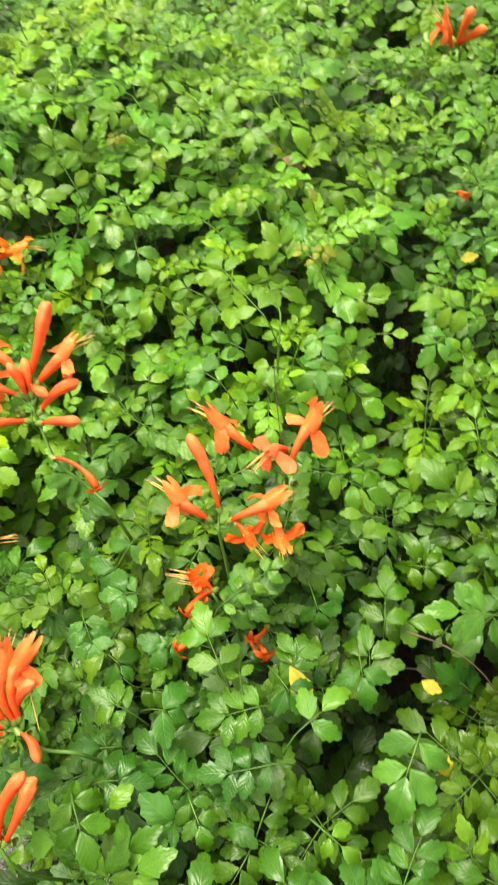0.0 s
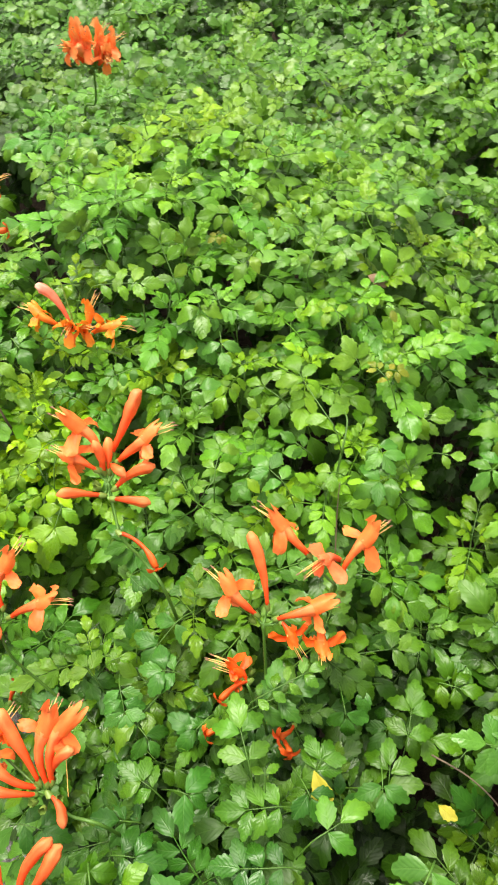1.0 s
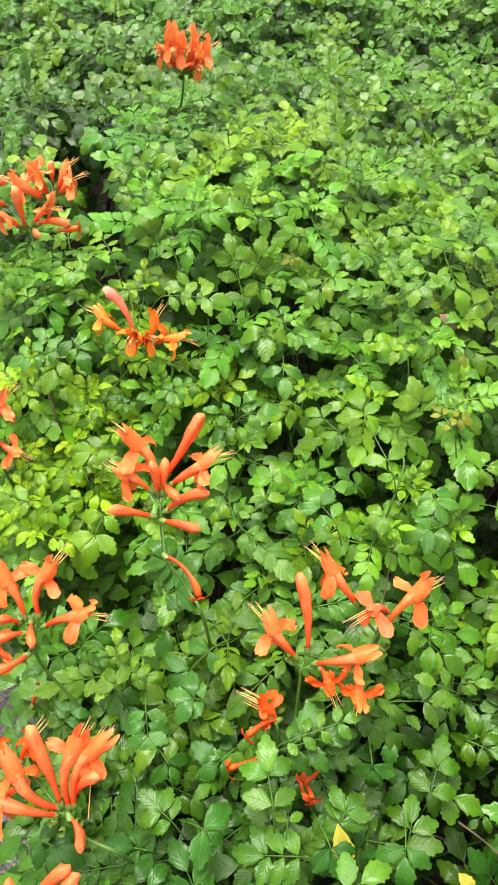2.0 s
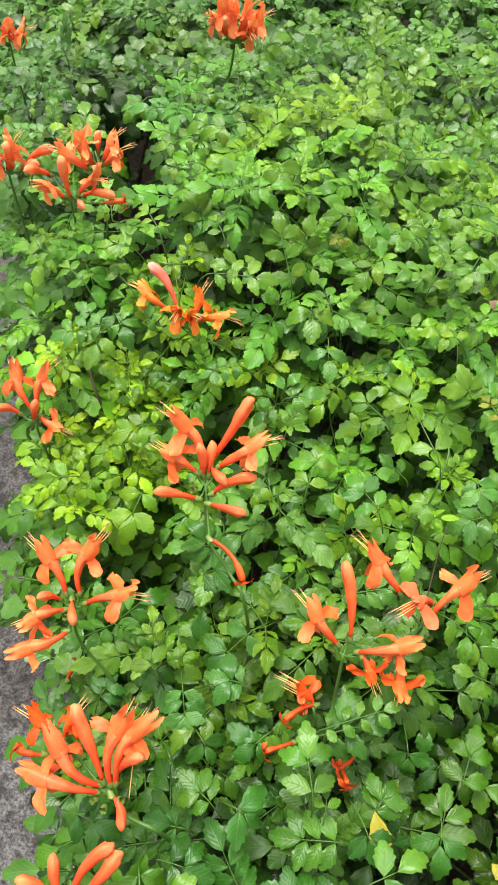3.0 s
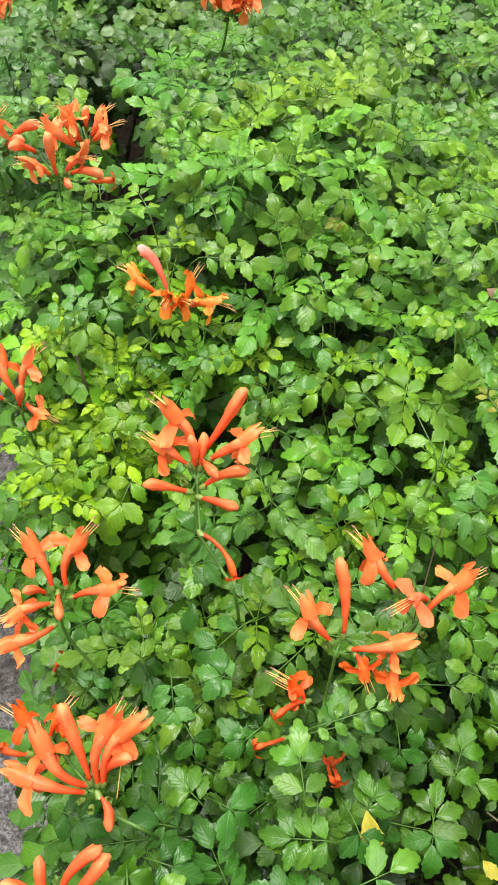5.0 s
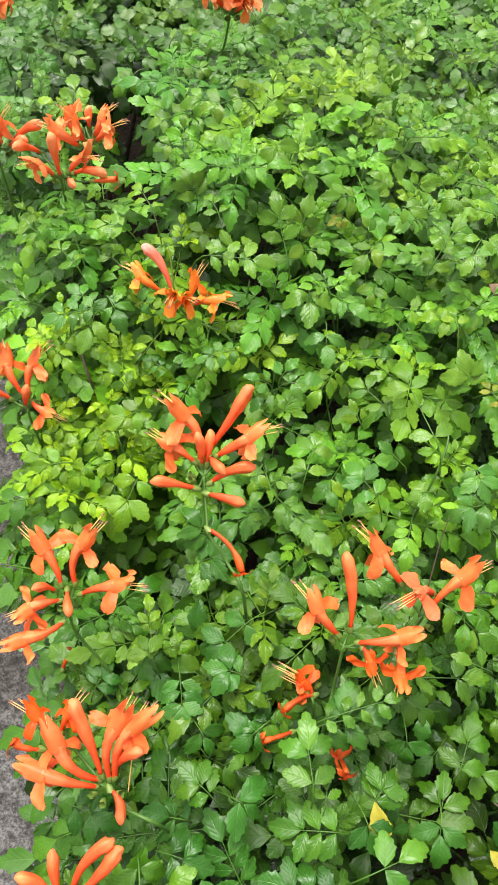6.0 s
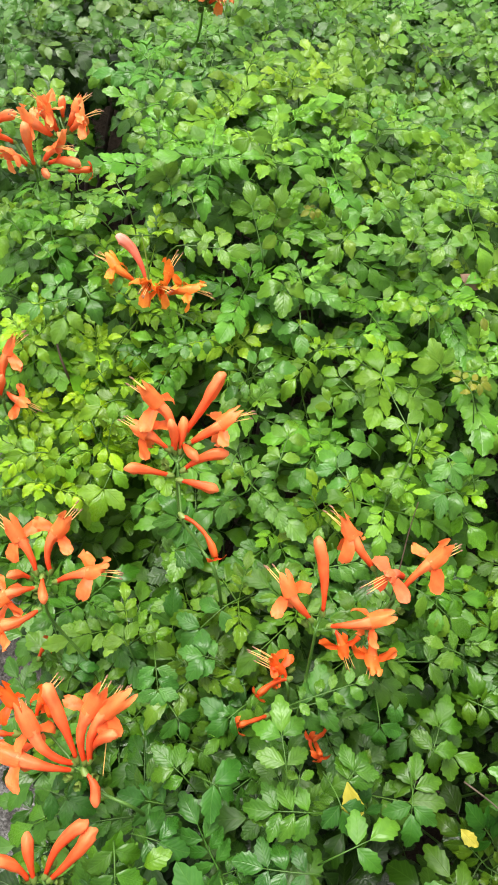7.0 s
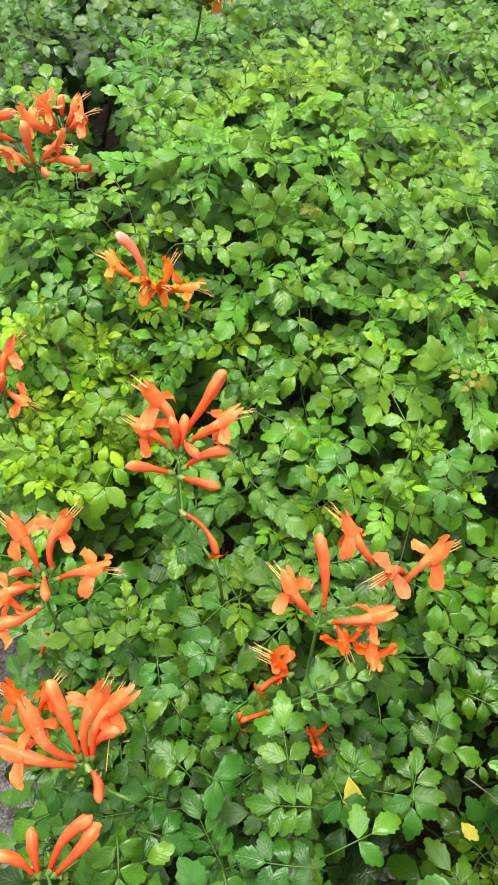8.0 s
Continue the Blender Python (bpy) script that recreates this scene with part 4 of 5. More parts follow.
CALYX_MESH = calyx_mesh()


def tube_line(b, t, bow):
    b, t = Vector(b), Vector(t)
    mid = (b + t) / 2 + bow
    return [(1 - s) ** 2 * b + 2 * s * (1 - s) * mid + s * s * t for s in (i / 10 for i in range(11))]


def corolla(parent, b, t, kind, r, origin, hue=(1, 1, 1), narrow=0.0):
    b, t = Vector(b) - origin, Vector(t) - origin
    long = (t - b).length
    d = (t - b).normalized()
    flat = Vector((d.x, d.y, 0))
    sag = Vector((0, 0, 1)) * r.uniform(0.08, 0.2) * long * flat.length + flat.cross(Vector((0, 0, 1))) * r.uniform(-0.26, 0.26) * long
    line = tube_line(b, t, sag) if kind not in (1, 4, 7) else tube_line(b, b + (t - b) * 0.64, sag)
    grow = min(1.0, long / 0.045)
    small = kind == 4
    if kind in (4, 7):
        hue = (1.0, 0.6, 0.25) if small else (1.0, 0.8, 0.45)
        kind = 1
    if kind == 1:
        radii = [(0.0019 + 0.0033 * (i / 10) ** 1.15 + 0.0004 * (i / 10) ** 6) * (0.72 + 0.28 * grow) * (0.8 if small else 1.0) for i in range(11)]
        name, material = "corolla", TUBE
    elif kind == 0:
        radii = [(0.0018 + 0.0034 * math.sin(min(i / 9.5, 1) * math.pi / 2) ** 1.6) * (0.62 + 0.38 * grow) for i in range(11)]
        tip = (line[-1] - line[-2]).normalized()
        hook = (tip + Vector((r.uniform(-0.5, 0.5), r.uniform(-0.5, 0.5), -0.5))).normalized()
        line = line + [line[-1] + tip * 0.002, line[-1] + tip * 0.002 + hook * 0.002, line[-1] + tip * 0.002 + hook * 0.0032]
        radii = radii + [radii[-1] * 0.84, radii[-1] * 0.5, radii[-1] * 0.12]
        name, material = "bud", TUBE
    else:
        radii = [0.0012 + 0.0016 * (i / 10) ** 0.8 + 0.0003 * math.sin(i * 1.7) for i in range(11)]
        name, material = "wilted_corolla", WILT
    v, f, u = sweep(line, radii, 14, kind != 1)
    seed = r.uniform(0, 50)
    squash = Vector((0, 0, 1)).cross(d)
    squash = squash.normalized() if squash.length > 0.1 else Vector((1, 0, 0))
    for i, p in enumerate(v):
        c = line[i // 14]
        off = p - c
        off -= squash * off.dot(squash) * 0.22
        crease = 0.13 * math.cos(5 * 2 * math.pi * (i % 14) / 14 + seed) * min(1.0, (i // 14) / 8) ** 2
        v[i] = c + off * (1 + crease + 0.28 * noise.noise(p * 110 + Vector((seed, 0, 0))) + 0.14 * noise.noise(p * 330 + Vector((0, seed, 0))))
    tube = part(name, mesh_of(name, v, f, material, u), parent, colour=hue)
    part("calyx", CALYX_MESH, tube, basis(line[0] - d * 0.003, d, (0.1, 0.2, 1), 0.85))
    if kind == 2:
        a = (line[-1] - line[-3]).normalized()
        for k in range(3):
            out = Matrix.Rotation(2.1 * k + r.random(), 3, a) @ a.orthogonal()
            part("petal", r.choice(SIDE_WILT), tube, basis(line[-1], a * 1.6 + out, a - out, 0.7))
    if kind != 1:
        return
    a = (line[-1] - line[-3]).normalized()
    up = Vector((0, 0, 1)) - a * a.z
    up = up.normalized() if up.length > 0.25 else (Vector((-0.3, 1, 0)) - a * a.dot(Vector((-0.3, 1, 0)))).normalized()
    side = a.cross(up)
    rad = radii[-1]
    mouth = line[-1]
    roll = r.uniform(-0.45, 0.45)
    up, side = up * math.cos(roll) + side * math.sin(roll), side * math.cos(roll) - up * math.sin(roll)
    size = 0.68 if small else (0.74 + 0.20 * grow) * (1.0 - 0.28 * min(narrow, 1.5))
    stretch = 1.05 * long - 0.64 * long                      # the upper lip goes on from the mouth
    wide = rad * 0.98 / 0.0048
    m = basis(mouth + up * rad * 0.99 - a * 0.0022, a + up * r.uniform(0.0, 0.24) + side * r.uniform(-0.15, 0.15), up, wide)
    part("petal", r.choice(HOODS), tube, m @ Matrix.Diagonal((1, max(stretch + 0.002, 0.010) / 0.0195 / wide, 1, 1)), colour=hue)
    for angle, meshes in ((92, SIDE), (-92, SIDE), (180, LOWER)):
        w = radians(angle + r.uniform(-16, 16))
        out = up * math.cos(w) + side * math.sin(w)
        below = angle == 180
        back = r.uniform(-0.05, 0.75) - (0.25 if below else 0.15 * min(narrow, 1.0))
        face = a + up * 0.3 if below else up * 0.95 + a * 0.35 + out * 0.25
        m = basis(mouth + out * rad * 0.88 - a * 0.0008, out - a * back + Vector((0, 0, -0.18)), face, size * r.uniform(0.82, 1.08))
        part("petal", r.choice(meshes), tube, m, colour=hue)
    for k in range(4):
        w = radians(-54 + 36 * k)
        out = up * math.cos(w) + side * math.sin(w)
        m = basis(mouth + out * 0.0022 - a * 0.003, a + out * 0.05 - up * 0.05, up, r.uniform(0.95, 1.2) * (0.7 + 0.3 * grow) * (1 - 0.22 * min(narrow, 1.0)))
        part("stamen", STAMENS[k], tube, m)
        m2 = Matrix.Translation((0, 0.023, BOWS[k])) @ Matrix.Rotation(r.uniform(-1.0, -0.3), 4, "X")
        part("anther", ANTHER_MESH, tube, m @ m2)


ANTHER_MESH = anther_mesh()


def flower_cluster(label, stem, flowers, side_stalk=(), hue=(1, 1, 1), narrow=0.0):
    r = random.Random(len(label) * 13 + len(flowers))
    origin = Vector(stem[-1])
    foot = Vector((origin.x + 0.02, origin.y + 0.03, 0.0))
    ob = empty("flower_cluster", foot, label, "flower cluster", "orange flower clusters")
    pts = [Vector(p) - foot for p in stem] + [(origin - foot) * 0.5 + Vector((0.01, 0, -0.02)), Vector((0, 0, -0.03))]
    line = bent(pts, 6)
    v, f, u = sweep(line, [0.0010 + 0.0006 * i / (len(line) - 1) for i in range(len(line))], 8)
    part("stem", mesh_of("stem", v, f, STEM, u), ob)
    if side_stalk:
        line = bent([Vector(p) - foot for p in side_stalk], 6)
        v, f, u = sweep(line, [0.0012 + 0.0008 * i / (len(line) - 1) for i in range(len(line))], 8)
        part("side_stalk", mesh_of("side_stalk", v, f, STEM, u), ob)
    tips = [Vector(stem[0])] + ([Vector(side_stalk[0])] if side_stalk else [])
    for bx, by, bz, tx, ty, tz, kind in flowers:
        b = Vector((bx, by, bz))
        root = min(tips, key=lambda p: (p - b).length)
        if (root - b).length > 0.004:
            line = bent([root - foot, (root + b) / 2 - foot + Vector((0, 0, -0.003)), b - foot], 4)
            v, f, u = sweep(line, [0.0009] * len(line), 6)
            part("flower_stalk", mesh_of("flower_stalk", v, f, STEM, u), ob)
        shade = {5: (0.97, 0.85, 1.35), 6: (0.96, 1.45, 3.4)}.get(kind, hue)           # pink throats and buds
        corolla(ob, b, (tx, ty, tz), {5: 1, 6: 0}.get(kind, kind), r, foot, shade, narrow)
    for k in range(3):
        w = r.uniform(0, 6.3)
        m = basis(tips[-1 if k else 0] - foot + Vector((0.006 * math.cos(w), 0.006 * math.sin(w), -0.004)), (math.cos(w), math.sin(w), 0.9), (0, 0, 1), 0.85)
        part("empty_calyx", CALYX_MESH, ob, m)


def fallen_flower(b, t):
    origin = Vector(b)
    r = random.Random(int(b[0] * 1000) % 97)
    ob = empty("fallen_flower", origin, "shed dark-orange flower tube caught among leaves", "flower", "shed flowers")
    corolla(ob, b, t, 2, r, origin)


flower_cluster('open orange trumpet flower cluster with a pink-throated bloom',
    [(0.064, 0.252, 0.738), (0.067, 0.237, 0.690), (0.069, 0.214, 0.637)],
    [
     (0.059, 0.257, 0.742, 0.031, 0.271, 0.766, 1),
     (0.066, 0.262, 0.745, 0.053, 0.294, 0.782, 0),
     (0.093, 0.294, 0.764, 0.061, 0.311, 0.792, 1),
     (0.115, 0.293, 0.762, 0.096, 0.282, 0.779, 5),
     (0.116, 0.286, 0.756, 0.139, 0.312, 0.784, 1),
     (0.073, 0.256, 0.740, 0.112, 0.265, 0.753, 1),
     (0.099, 0.258, 0.738, 0.108, 0.236, 0.729, 7),
     (0.076, 0.255, 0.739, 0.088, 0.241, 0.733, 4),
     ], [(0.111, 0.280, 0.752), (0.111, 0.280, 0.734), (0.088, 0.259, 0.690)])
flower_cluster('coral-orange trumpet cluster on an upright stem',
    [(-0.052, 0.327, 0.790), (-0.045, 0.308, 0.752), (-0.027, 0.297, 0.730), (-0.006, 0.278, 0.691)],
    [
     (-0.057, 0.334, 0.795, -0.081, 0.362, 0.832, 1),
     (-0.051, 0.344, 0.801, -0.034, 0.373, 0.832, 0),
     (-0.055, 0.333, 0.794, -0.059, 0.340, 0.814, 0),
     (-0.052, 0.334, 0.794, -0.053, 0.347, 0.809, 0),
     (-0.051, 0.338, 0.798, -0.041, 0.327, 0.803, 0),
     (-0.060, 0.333, 0.795, -0.085, 0.338, 0.810, 1),
     (-0.055, 0.319, 0.785, -0.081, 0.314, 0.791, 0),
     (-0.047, 0.339, 0.798, -0.016, 0.358, 0.818, 1),
     (-0.047, 0.324, 0.787, -0.023, 0.335, 0.800, 0),
     (-0.048, 0.318, 0.783, -0.025, 0.316, 0.785, 0),
     (-0.042, 0.299, 0.769, -0.013, 0.278, 0.761, 2),
     ], [])
flower_cluster('bright orange flower cluster with one unopened pink bud',
    [(-0.120, 0.503, 0.766), (-0.110, 0.500, 0.751), (-0.056, 0.498, 0.695)],
    [
     (-0.123, 0.506, 0.768, -0.119, 0.482, 0.789, 1),
     (-0.126, 0.508, 0.770, -0.151, 0.524, 0.796, 6),
     (-0.135, 0.506, 0.769, -0.163, 0.511, 0.783, 1),
     (-0.110, 0.504, 0.766, -0.105, 0.518, 0.789, 1),
     (-0.107, 0.503, 0.764, -0.076, 0.509, 0.773, 1),
     (-0.114, 0.502, 0.765, -0.106, 0.490, 0.785, 1),
     ], [], (1.0, 1.32, 0.6), 0.3)
flower_cluster('orange trumpet cluster fanned out over the bed edge',
    [(-0.131, 0.251, 0.709), (-0.128, 0.240, 0.676), (-0.100, 0.228, 0.628), (-0.073, 0.212, 0.563)],
    [
     (-0.139, 0.257, 0.715, -0.163, 0.280, 0.745, 1),
     (-0.129, 0.260, 0.716, -0.128, 0.293, 0.751, 1),
     (-0.124, 0.255, 0.711, -0.086, 0.267, 0.727, 1),
     (-0.137, 0.248, 0.708, -0.165, 0.232, 0.709, 1),
     (-0.132, 0.236, 0.699, -0.165, 0.210, 0.697, 1),
     (-0.134, 0.255, 0.713, -0.127, 0.240, 0.716, 0),
     (-0.142, 0.253, 0.712, -0.151, 0.248, 0.725, 0),
     ], [])
flower_cluster('large orange-red trumpet cluster overhanging the pavement edge',
    [(-0.064, 0.136, 0.722), (-0.052, 0.130, 0.697), (-0.023, 0.127, 0.661)],
    [
     (-0.070, 0.139, 0.725, -0.111, 0.153, 0.753, 1),
     (-0.104, 0.151, 0.719, -0.125, 0.171, 0.740, 4),
     (-0.101, 0.159, 0.725, -0.098, 0.176, 0.736, 4),
     (-0.068, 0.141, 0.727, -0.091, 0.169, 0.761, 0),
     (-0.071, 0.135, 0.723, -0.117, 0.132, 0.739, 1),
     (-0.063, 0.141, 0.726, -0.066, 0.179, 0.767, 1),
     (-0.060, 0.142, 0.727, -0.053, 0.181, 0.767, 1),
     (-0.061, 0.146, 0.729, -0.049, 0.155, 0.749, 0),
     (-0.062, 0.136, 0.722, -0.051, 0.123, 0.717, 0),
     (-0.107, 0.146, 0.734, -0.123, 0.144, 0.740, 2),
     ], [], (1.0, 0.95, 1.0), 0.6)
flower_cluster('orange bud cluster, still closed, at the bed edge',
    [(-0.067, 0.076, 0.720), (-0.055, 0.063, 0.663)],
    [
     (-0.066, 0.078, 0.721, -0.051, 0.105, 0.743, 0),
     (-0.063, 0.077, 0.720, -0.045, 0.102, 0.740, 0),
     (-0.072, 0.075, 0.720, -0.080, 0.092, 0.735, 0),
     (-0.075, 0.074, 0.719, -0.091, 0.079, 0.742, 0),
     ], [])
flower_cluster('small coral trumpet cluster on the outer bed side',
    [(-0.225, 0.406, 0.704), (-0.222, 0.404, 0.654)],
    [
     (-0.232, 0.414, 0.711, -0.255, 0.434, 0.739, 1),
     (-0.226, 0.414, 0.710, -0.224, 0.444, 0.743, 1),
     (-0.227, 0.406, 0.705, -0.225, 0.411, 0.722, 0),
     (-0.222, 0.410, 0.707, -0.202, 0.402, 0.704, 1),
     (-0.240, 0.408, 0.707, -0.254, 0.402, 0.719, 0),
     ], [])
flower_cluster('upright orange trumpet cluster above dark foliage',
    [(-0.227, 0.612, 0.823), (-0.239, 0.636, 0.780)],
    [
     (-0.232, 0.610, 0.822, -0.243, 0.603, 0.858, 1),
     (-0.230, 0.620, 0.829, -0.229, 0.621, 0.845, 0),
     (-0.224, 0.615, 0.825, -0.210, 0.620, 0.852, 1),
     (-0.222, 0.613, 0.823, -0.201, 0.613, 0.845, 1),
     (-0.236, 0.606, 0.820, -0.257, 0.590, 0.847, 1),
     (-0.236, 0.616, 0.827, -0.242, 0.603, 0.848, 1),
     ], [], (1.04, 1.35, 1.6), 0.8)
flower_cluster('full orange trumpet cluster with a wilted bloom beneath',
    [(-0.243, 0.583, 0.804), (-0.254, 0.601, 0.757)],
    [
     (-0.246, 0.582, 0.804, -0.249, 0.583, 0.840, 0),
     (-0.251, 0.581, 0.804, -0.269, 0.566, 0.828, 1),
     (-0.239, 0.586, 0.806, -0.218, 0.595, 0.827, 1),
     (-0.236, 0.586, 0.806, -0.209, 0.586, 0.812, 0),
     (-0.238, 0.582, 0.803, -0.230, 0.570, 0.808, 0),
     (-0.267, 0.594, 0.815, -0.279, 0.578, 0.829, 0),
     (-0.218, 0.585, 0.803, -0.197, 0.587, 0.808, 2),
     ], [], (1.04, 1.35, 1.6), 0.8)
flower_cluster('coral trumpet cluster crowded among its neighbours',
    [(-0.300, 0.589, 0.815), (-0.314, 0.605, 0.767)],
    [
     (-0.303, 0.590, 0.816, -0.294, 0.597, 0.850, 1),
     (-0.305, 0.589, 0.816, -0.299, 0.585, 0.843, 0),
     (-0.291, 0.597, 0.820, -0.269, 0.603, 0.836, 0),
     (-0.310, 0.588, 0.816, -0.306, 0.574, 0.840, 1),
     (-0.293, 0.592, 0.817, -0.278, 0.589, 0.828, 0),
     ], [], (1.04, 1.35, 1.6), 0.8)
flower_cluster('tall orange-red trumpet cluster standing over the foliage',
    [(-0.135, 0.740, 0.886), (-0.145, 0.762, 0.840), (-0.169, 0.789, 0.774)],
    [
     (-0.141, 0.742, 0.888, -0.146, 0.729, 0.927, 1),
     (-0.143, 0.743, 0.888, -0.157, 0.728, 0.913, 1),
     (-0.138, 0.744, 0.889, -0.136, 0.734, 0.918, 1),
     (-0.133, 0.744, 0.888, -0.119, 0.740, 0.924, 1),
     (-0.130, 0.743, 0.888, -0.112, 0.742, 0.913, 1),
     (-0.127, 0.743, 0.888, -0.106, 0.743, 0.915, 1),
     (-0.135, 0.741, 0.887, -0.142, 0.730, 0.907, 0),
     (-0.130, 0.742, 0.887, -0.113, 0.728, 0.904, 1),
     ], [], (1.04, 1.35, 1.6), 0.8)
flower_cluster('far small orange trumpet cluster',
    [(-0.409, 0.833, 0.799), (-0.425, 0.854, 0.753)],
    [
     (-0.409, 0.833, 0.799, -0.389, 0.833, 0.818, 1),
     (-0.413, 0.834, 0.800, -0.410, 0.818, 0.822, 1),
     (-0.407, 0.833, 0.798, -0.401, 0.815, 0.819, 1),
     ], [], (1.04, 1.35, 1.6), 0.8)
flower_cluster('low deep-orange wilting flower cluster among leaves',
    [(0.052, 0.233, 0.682), (0.061, 0.225, 0.638)],
    [
     (0.050, 0.233, 0.682, 0.037, 0.244, 0.695, 4),
     (0.054, 0.232, 0.681, 0.044, 0.239, 0.689, 4),
     (0.056, 0.233, 0.681, 0.036, 0.216, 0.685, 2),
     ], [])
flower_cluster('slender orange cluster with narrow half-open tubes',
    [(0.335, 0.796, 0.740), (0.354, 0.825, 0.687)],
    [
     (0.333, 0.796, 0.740, 0.314, 0.796, 0.779, 1),
     (0.333, 0.798, 0.742, 0.323, 0.796, 0.765, 0),
     (0.338, 0.798, 0.741, 0.344, 0.787, 0.781, 0),
     (0.340, 0.799, 0.742, 0.357, 0.780, 0.765, 0),
     ], [])
fallen_flower((0.046, 0.209, 0.662), (0.027, 0.197, 0.666))
fallen_flower((0.090, 0.210, 0.660), (0.080, 0.198, 0.670))
fallen_flower((0.081, 0.203, 0.656), (0.088, 0.189, 0.666))
fallen_flower((0.300, 0.602, 0.710), (0.308, 0.593, 0.713))
fallen_flower((-0.142, 0.226, 0.610), (-0.136, 0.238, 0.620))


# ---------------------------------------------------------------- single leaves that stand out
kr = random.Random(77)


def key_leaf(base, tip, eye_side, tone, pairs=2):
    """A leaf of the canopy with one end leaflet and pairs beside it, from its stalk's base to its tip."""
    base, tip = Vector(base), Vector(tip)
    way = tip - base
    long = way.length
    pairs = 2 if pairs and long > 0.042 else 1 if long > 0.031 else pairs
    up = Vector(eye_side)
    plant = SHRUBS[min(SHRUBS, key=lambda n: (PLANTS[n][0] - base.x) ** 2 + (PLANTS[n][1] - base.y) ** 2)]
    alone = not pairs
    end = long * (0.06 if alone else 0.55)
    under = kr.choice((1, 2, 2)) if alone else 0
    back = 0.55 * long * (under - 1) + 0.009 if alone else 0.3 * end
    line = [Vector((0, -back + (end + back) * i / 7, -0.0016 * (3 - i) ** 1.7 if i < 3 else 0)) for i in range(8)]
    v, f, u = sweep(line, [0.0007 - 0.0003 * i / 7 for i in range(8)], 5)
    ob = part("leaf", mesh_of("leaf_stalk", v, f, STEM, u), plant, Matrix.Translation(-plant.location) @ basis(base, way, up))
    m = basis((0, end, 0), (kr.uniform(-0.1, 0.1), 1, kr.uniform(-0.25, 0)), (kr.uniform(-0.2, 0.2), 0, 1), (long - end) * 1.05)
    part("leaflet", kr.choice(LEAFLET_MESHES), ob, m, colour=tone)
    if alone:                   # the side leaflets sit lower, partly under the end one
        for p in range(under):
            s = -0.003 - 0.55 * long * p
            for side in (-1, 1):
                w = radians(kr.uniform(54, 74))
                m = basis((0.0008 * side, s, -0.0008 - 0.003 * p), (side * math.sin(w), math.cos(w), kr.uniform(-0.3, -0.05)), (side * kr.uniform(-0.15, 0.15), 0, 1),
                          min(max(long * 0.82, 0.014), 0.023) * kr.uniform(0.88, 1.05))
                part("leaflet", kr.choice(LEAFLET_MESHES), ob, m, colour=tuple(c * kr.uniform(0.84, 1.0) for c in tone))
    for p in range(pairs):
        s = end * (0.2 + 0.75 * (p + 0.5) / pairs)
        for side in (-1, 1):
            w = radians(kr.uniform(55, 72))
            m = basis((0.0008 * side, s, 0), (side * math.sin(w), math.cos(w), kr.uniform(-0.3, 0.05)), (side * kr.uniform(-0.25, 0.2), 0, 1),
                      min(max(long * 0.42, 0.0135), 0.027) * kr.uniform(0.85, 1.1))
            part("leaflet", kr.choice(LEAFLET_MESHES), ob, m, colour=tuple(c * kr.uniform(0.92, 1.06) for c in tone))


def whole_leaf(base, tip, eye_side, tone, pairs, size):
    """A leaf laid out flat: its stalk bows a little, the side leaflets stand in pairs, the last one ends it."""
    plant = SHRUBS[min(SHRUBS, key=lambda n: (PLANTS[n][0] - base.x) ** 2 + (PLANTS[n][1] - base.y) ** 2)]
    long = (tip - base).length
    end = max(long - size * 1.15, long * 0.35)
    bow, sink = kr.uniform(-1.5, 1.5), kr.uniform(1.0, 3.0)

    def at(s):
        return Vector((bow * s * (long - s), s, sink * s * (end - s) - (110 * (0.006 - s) ** 2 if s < 0.006 else 0)))

    line = [at(-0.010 + (end + 0.010) * i / 9) for i in range(10)]
    v, f, u = sweep(line, [0.0006 - 0.0003 * i / 9 for i in range(10)], 5)
    ob = part("leaf", mesh_of("leaf_stalk", v, f, STEM, u), plant, Matrix.Translation(-plant.location) @ basis(base, tip - base, eye_side))
    cup = kr.uniform(-0.2, 0.12)
    part("leaflet", kr.choice(LEAFLET_MESHES), ob, basis(at(end), (kr.uniform(-0.12, 0.12), 1, kr.uniform(-0.2, 0.05)), (kr.uniform(-0.15, 0.15), 0, 1), long - end), colour=tone)
    for p in range(pairs):
        s = end * (0.60 if pairs == 1 else 0.90 - 0.70 * (pairs - 1 - p) / (pairs - 1))
        for side in (-1, 1):
            w = radians(kr.uniform(56, 70))
            m = basis(at(s) + Vector((0.0008 * side, kr.uniform(-0.001, 0.001), 0)), (side * math.sin(w), math.cos(w), cup + kr.uniform(-0.1, 0.1)),
                      (side * (cup + kr.uniform(-0.15, 0.15)), kr.uniform(-0.12, 0.12), 1), size * kr.uniform(0.9, 1.06) * (0.86 + 0.14 * (p + 1) / pairs))
            part("leaflet", kr.choice(LEAFLET_MESHES), ob, m, colour=tuple(c * kr.uniform(0.9, 1.06) for c in tone))


def odd_leaf(name, base, tip, eye_side, material, label, wide=1.0):
    """One discoloured leaflet."""
    base, tip = Vector(base), Vector(tip)
    v, f, u = leaflet_shape(kr)
    plant = SHRUBS[min(SHRUBS, key=lambda n: (PLANTS[n][0] - base.x) ** 2 + (PLANTS[n][1] - base.y) ** 2)]
    m = Matrix.Translation(-plant.location) @ basis(base, tip - base, eye_side, (tip - base).length) @ Matrix.Diagonal((wide, 1, 1, 1))
    part(name, mesh_of(name, v, f, material, u), plant, m, label)


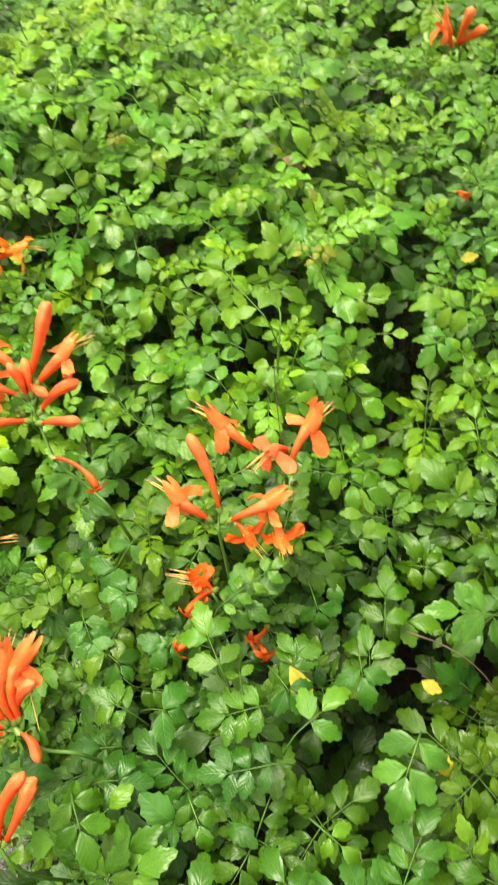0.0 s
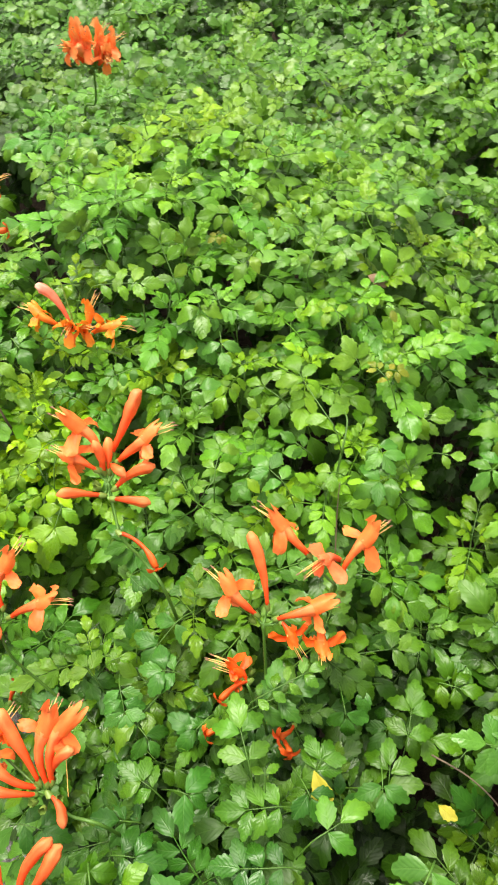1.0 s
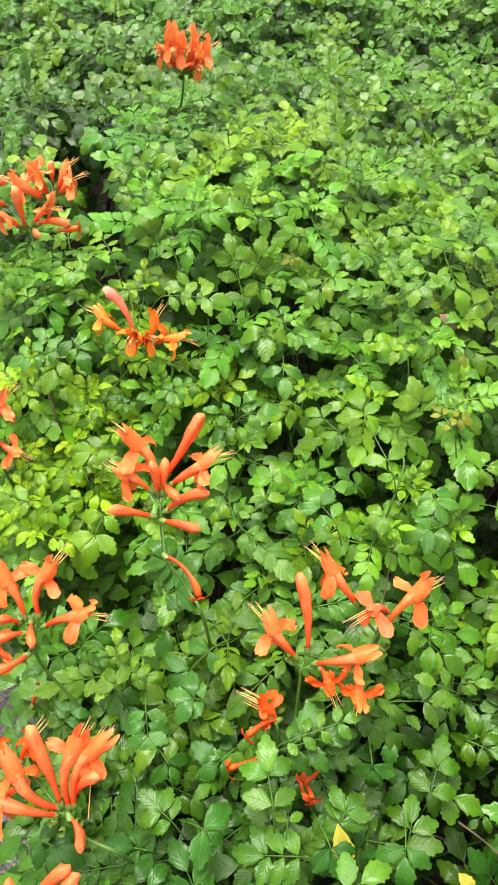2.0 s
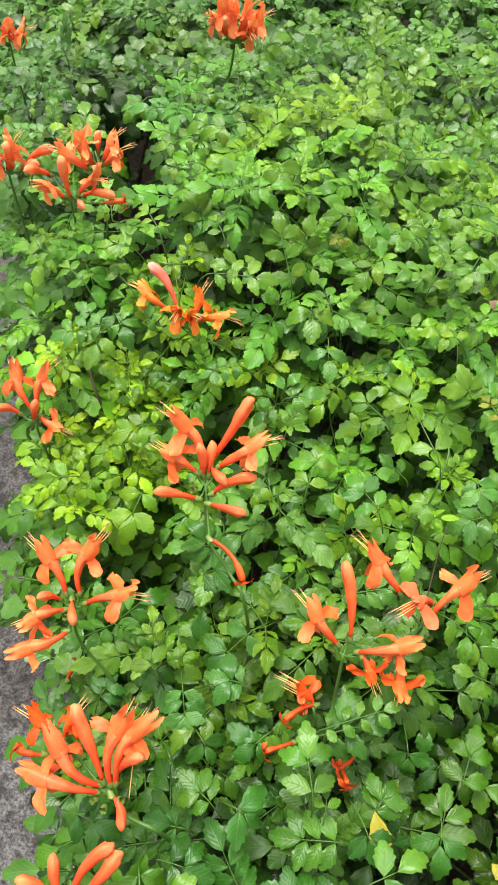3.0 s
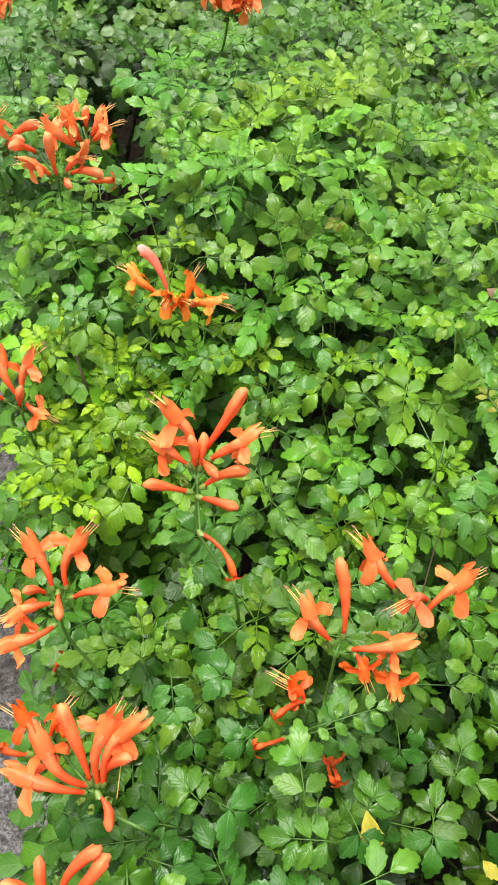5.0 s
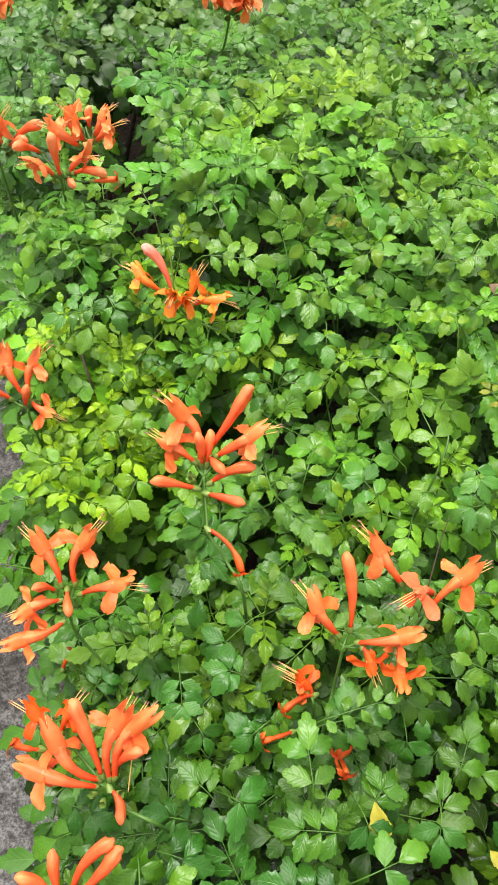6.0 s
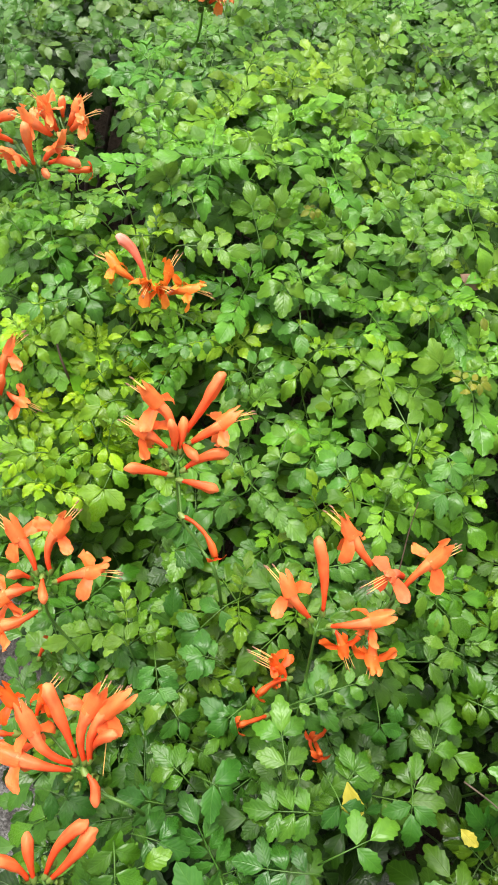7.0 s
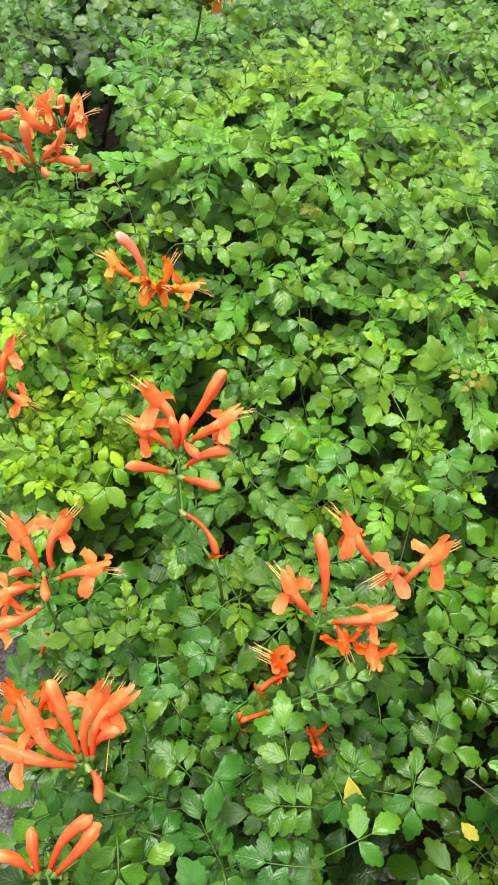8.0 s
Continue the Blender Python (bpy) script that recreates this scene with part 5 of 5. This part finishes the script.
def dry_twig(points, thick, material, label):
    """A thin bare stalk among the leaves."""
    base = Vector(points[0])
    plant = SHRUBS[min(SHRUBS, key=lambda n: (PLANTS[n][0] - base.x) ** 2 + (PLANTS[n][1] - base.y) ** 2)]
    line = bent([Vector(p) - plant.location for p in points], 6)
    v, f, u = sweep(line, [thick * (1 - 0.4 * i / (len(line) - 1)) for i in range(len(line))], 6)
    part("bare_stalk", mesh_of("bare_stalk", v, f, material, u), plant, None, label)


for foot, tip, facing, tone, pairs, size in LEADERS:
    nearness = min(max((0.40 - foot.y) / 0.25, 0.0), 1.0)         # dimmer and deeper green towards the near end
    gain = kr.uniform(0.88, 1.08) * (1 - 0.18 * nearness)
    tone = (tone[0] * gain * (1 - 0.18 * nearness), tone[1] * gain, tone[2] * gain * (1 + 0.2 * nearness))
    if size:
        whole_leaf(foot, tip, facing, tone, pairs, size)
    else:
        key_leaf(foot, tip, facing, tone, pairs)

key_leaf((-0.147, 0.394, 0.653), (-0.139, 0.341, 0.626), (0.17, -0.34, 0.89), LIME, 2)
key_leaf((0.118, 0.596, 0.735), (0.086, 0.576, 0.733), (-0.08, -0.43, 0.80), LIME, 2)
key_leaf((0.091, 0.483, 0.734), (0.063, 0.495, 0.755), (-0.08, -0.45, 0.83), PALE, 1)
key_leaf((-0.006, 0.544, 0.723), (0.001, 0.508, 0.707), (0.02, -0.55, 0.78), DEEP, 1)
key_leaf((-0.073, 0.715, 0.795), (-0.057, 0.679, 0.779), (0.09, -0.66, 0.64), PALE, 1)
key_leaf((0.056, 0.206, 0.697), (0.106, 0.226, 0.716), (-0.04, -0.15, 0.98), DEEP, 2)
key_leaf((0.187, 0.284, 0.670), (0.153, 0.285, 0.683), (-0.17, -0.21, 0.94), PALE, 1)
key_leaf((0.113, 0.470, 0.740), (0.120, 0.480, 0.756), (-0.09, -0.38, 0.86), PALE, 1)
key_leaf((0.111, 0.077, 0.699), (0.134, 0.056, 0.694), (-0.02, -0.09, 0.99), FRESH, 0)
key_leaf((0.198, 0.049, 0.685), (0.191, 0.073, 0.711), (-0.13, -0.04, 0.99), PALE, 1)
key_leaf((0.242, 0.191, 0.701), (0.195, 0.195, 0.714), (-0.19, -0.23, 0.94), BLUISH, 2)
key_leaf((0.165, 0.098, 0.712), (0.152, 0.074, 0.705), (-0.12, -0.15, 0.98), BLUISH, 0)
key_leaf((-0.032, 0.087, 0.667), (-0.001, 0.105, 0.687), (0.17, -0.09, 0.97), FRESH, 1)
key_leaf((0.159, 0.523, 0.752), (0.184, 0.488, 0.737), (-0.04, -0.38, 0.82), PALE, 2)
key_leaf((0.173, 0.466, 0.701), (0.217, 0.477, 0.717), (-0.06, -0.34, 0.86), PALE, 2)
odd_leaf('yellow_leaf', (0.104, 0.170, 0.697), (0.114, 0.146, 0.690), (-0.35, -0.17, 0.92), YELLOW, 'bright yellow aging leaflet among green leaves', 0.9)
odd_leaf('yellow_leaf', (0.202, 0.107, 0.640), (0.196, 0.116, 0.655), (-0.17, -0.14, 0.97), YELLOW, 'bright yellow aging leaflet among green leaves', 1.0)
odd_leaf('yellow_leaf', (0.193, 0.165, 0.656), (0.204, 0.156, 0.660), (-0.15, -0.24, 0.96), YELLOW, 'small yellow leaflet over a dark gap', 1.0)
odd_leaf('yellow_leaf', (0.291, 0.527, 0.695), (0.305, 0.524, 0.702), (-0.21, -0.56, 0.73), YELLOW, 'pale yellow leaflet on the canopy', 1.0)
odd_leaf('withered_leaf', (0.136, 0.582, 0.779), (0.153, 0.572, 0.776), (-0.06, -0.54, 0.74), PINK, 'withered pinkish-brown leaflet on the canopy', 0.9)
dry_twig([(-0.183, 0.454, 0.660), (-0.182, 0.445, 0.700), (-0.188, 0.450, 0.718), (-0.194, 0.460, 0.726)], 0.0014, TWIG, 'bare reddish-brown twig end')
dry_twig([(0.142, 0.231, 0.506), (0.197, 0.226, 0.490), (0.235, 0.217, 0.494)], 0.0015, TWIG, 'brown twig across a dark gap')
dry_twig([(0.113, 0.287, 0.733), (0.111, 0.298, 0.765), (0.110, 0.314, 0.789), (0.110, 0.325, 0.809)], 0.0005, TWIG, 'thin reddish bare flower stalk')
dry_twig([(-0.125, 0.513, 0.762), (-0.129, 0.521, 0.780), (-0.135, 0.531, 0.799)], 0.0007, CALYX, 'thin pale bare flower stalk')
dry_twig([(0.184, 0.189, 0.688), (0.207, 0.176, 0.691), (0.228, 0.161, 0.681), (0.250, 0.144, 0.644)], 0.0007, TWIG, 'long thin arching stalk over a dark gap')
dry_twig([(0.110, 0.389, 0.667), (0.117, 0.411, 0.726), (0.121, 0.435, 0.742), (0.118, 0.448, 0.742)], 0.0011, STEM, 'upright pale green young stem')
dry_twig([(-0.053, 0.161, 0.743), (-0.052, 0.148, 0.727), (-0.051, 0.137, 0.715)], 0.0004, FILAMENT, 'thin pale hanging flower style')
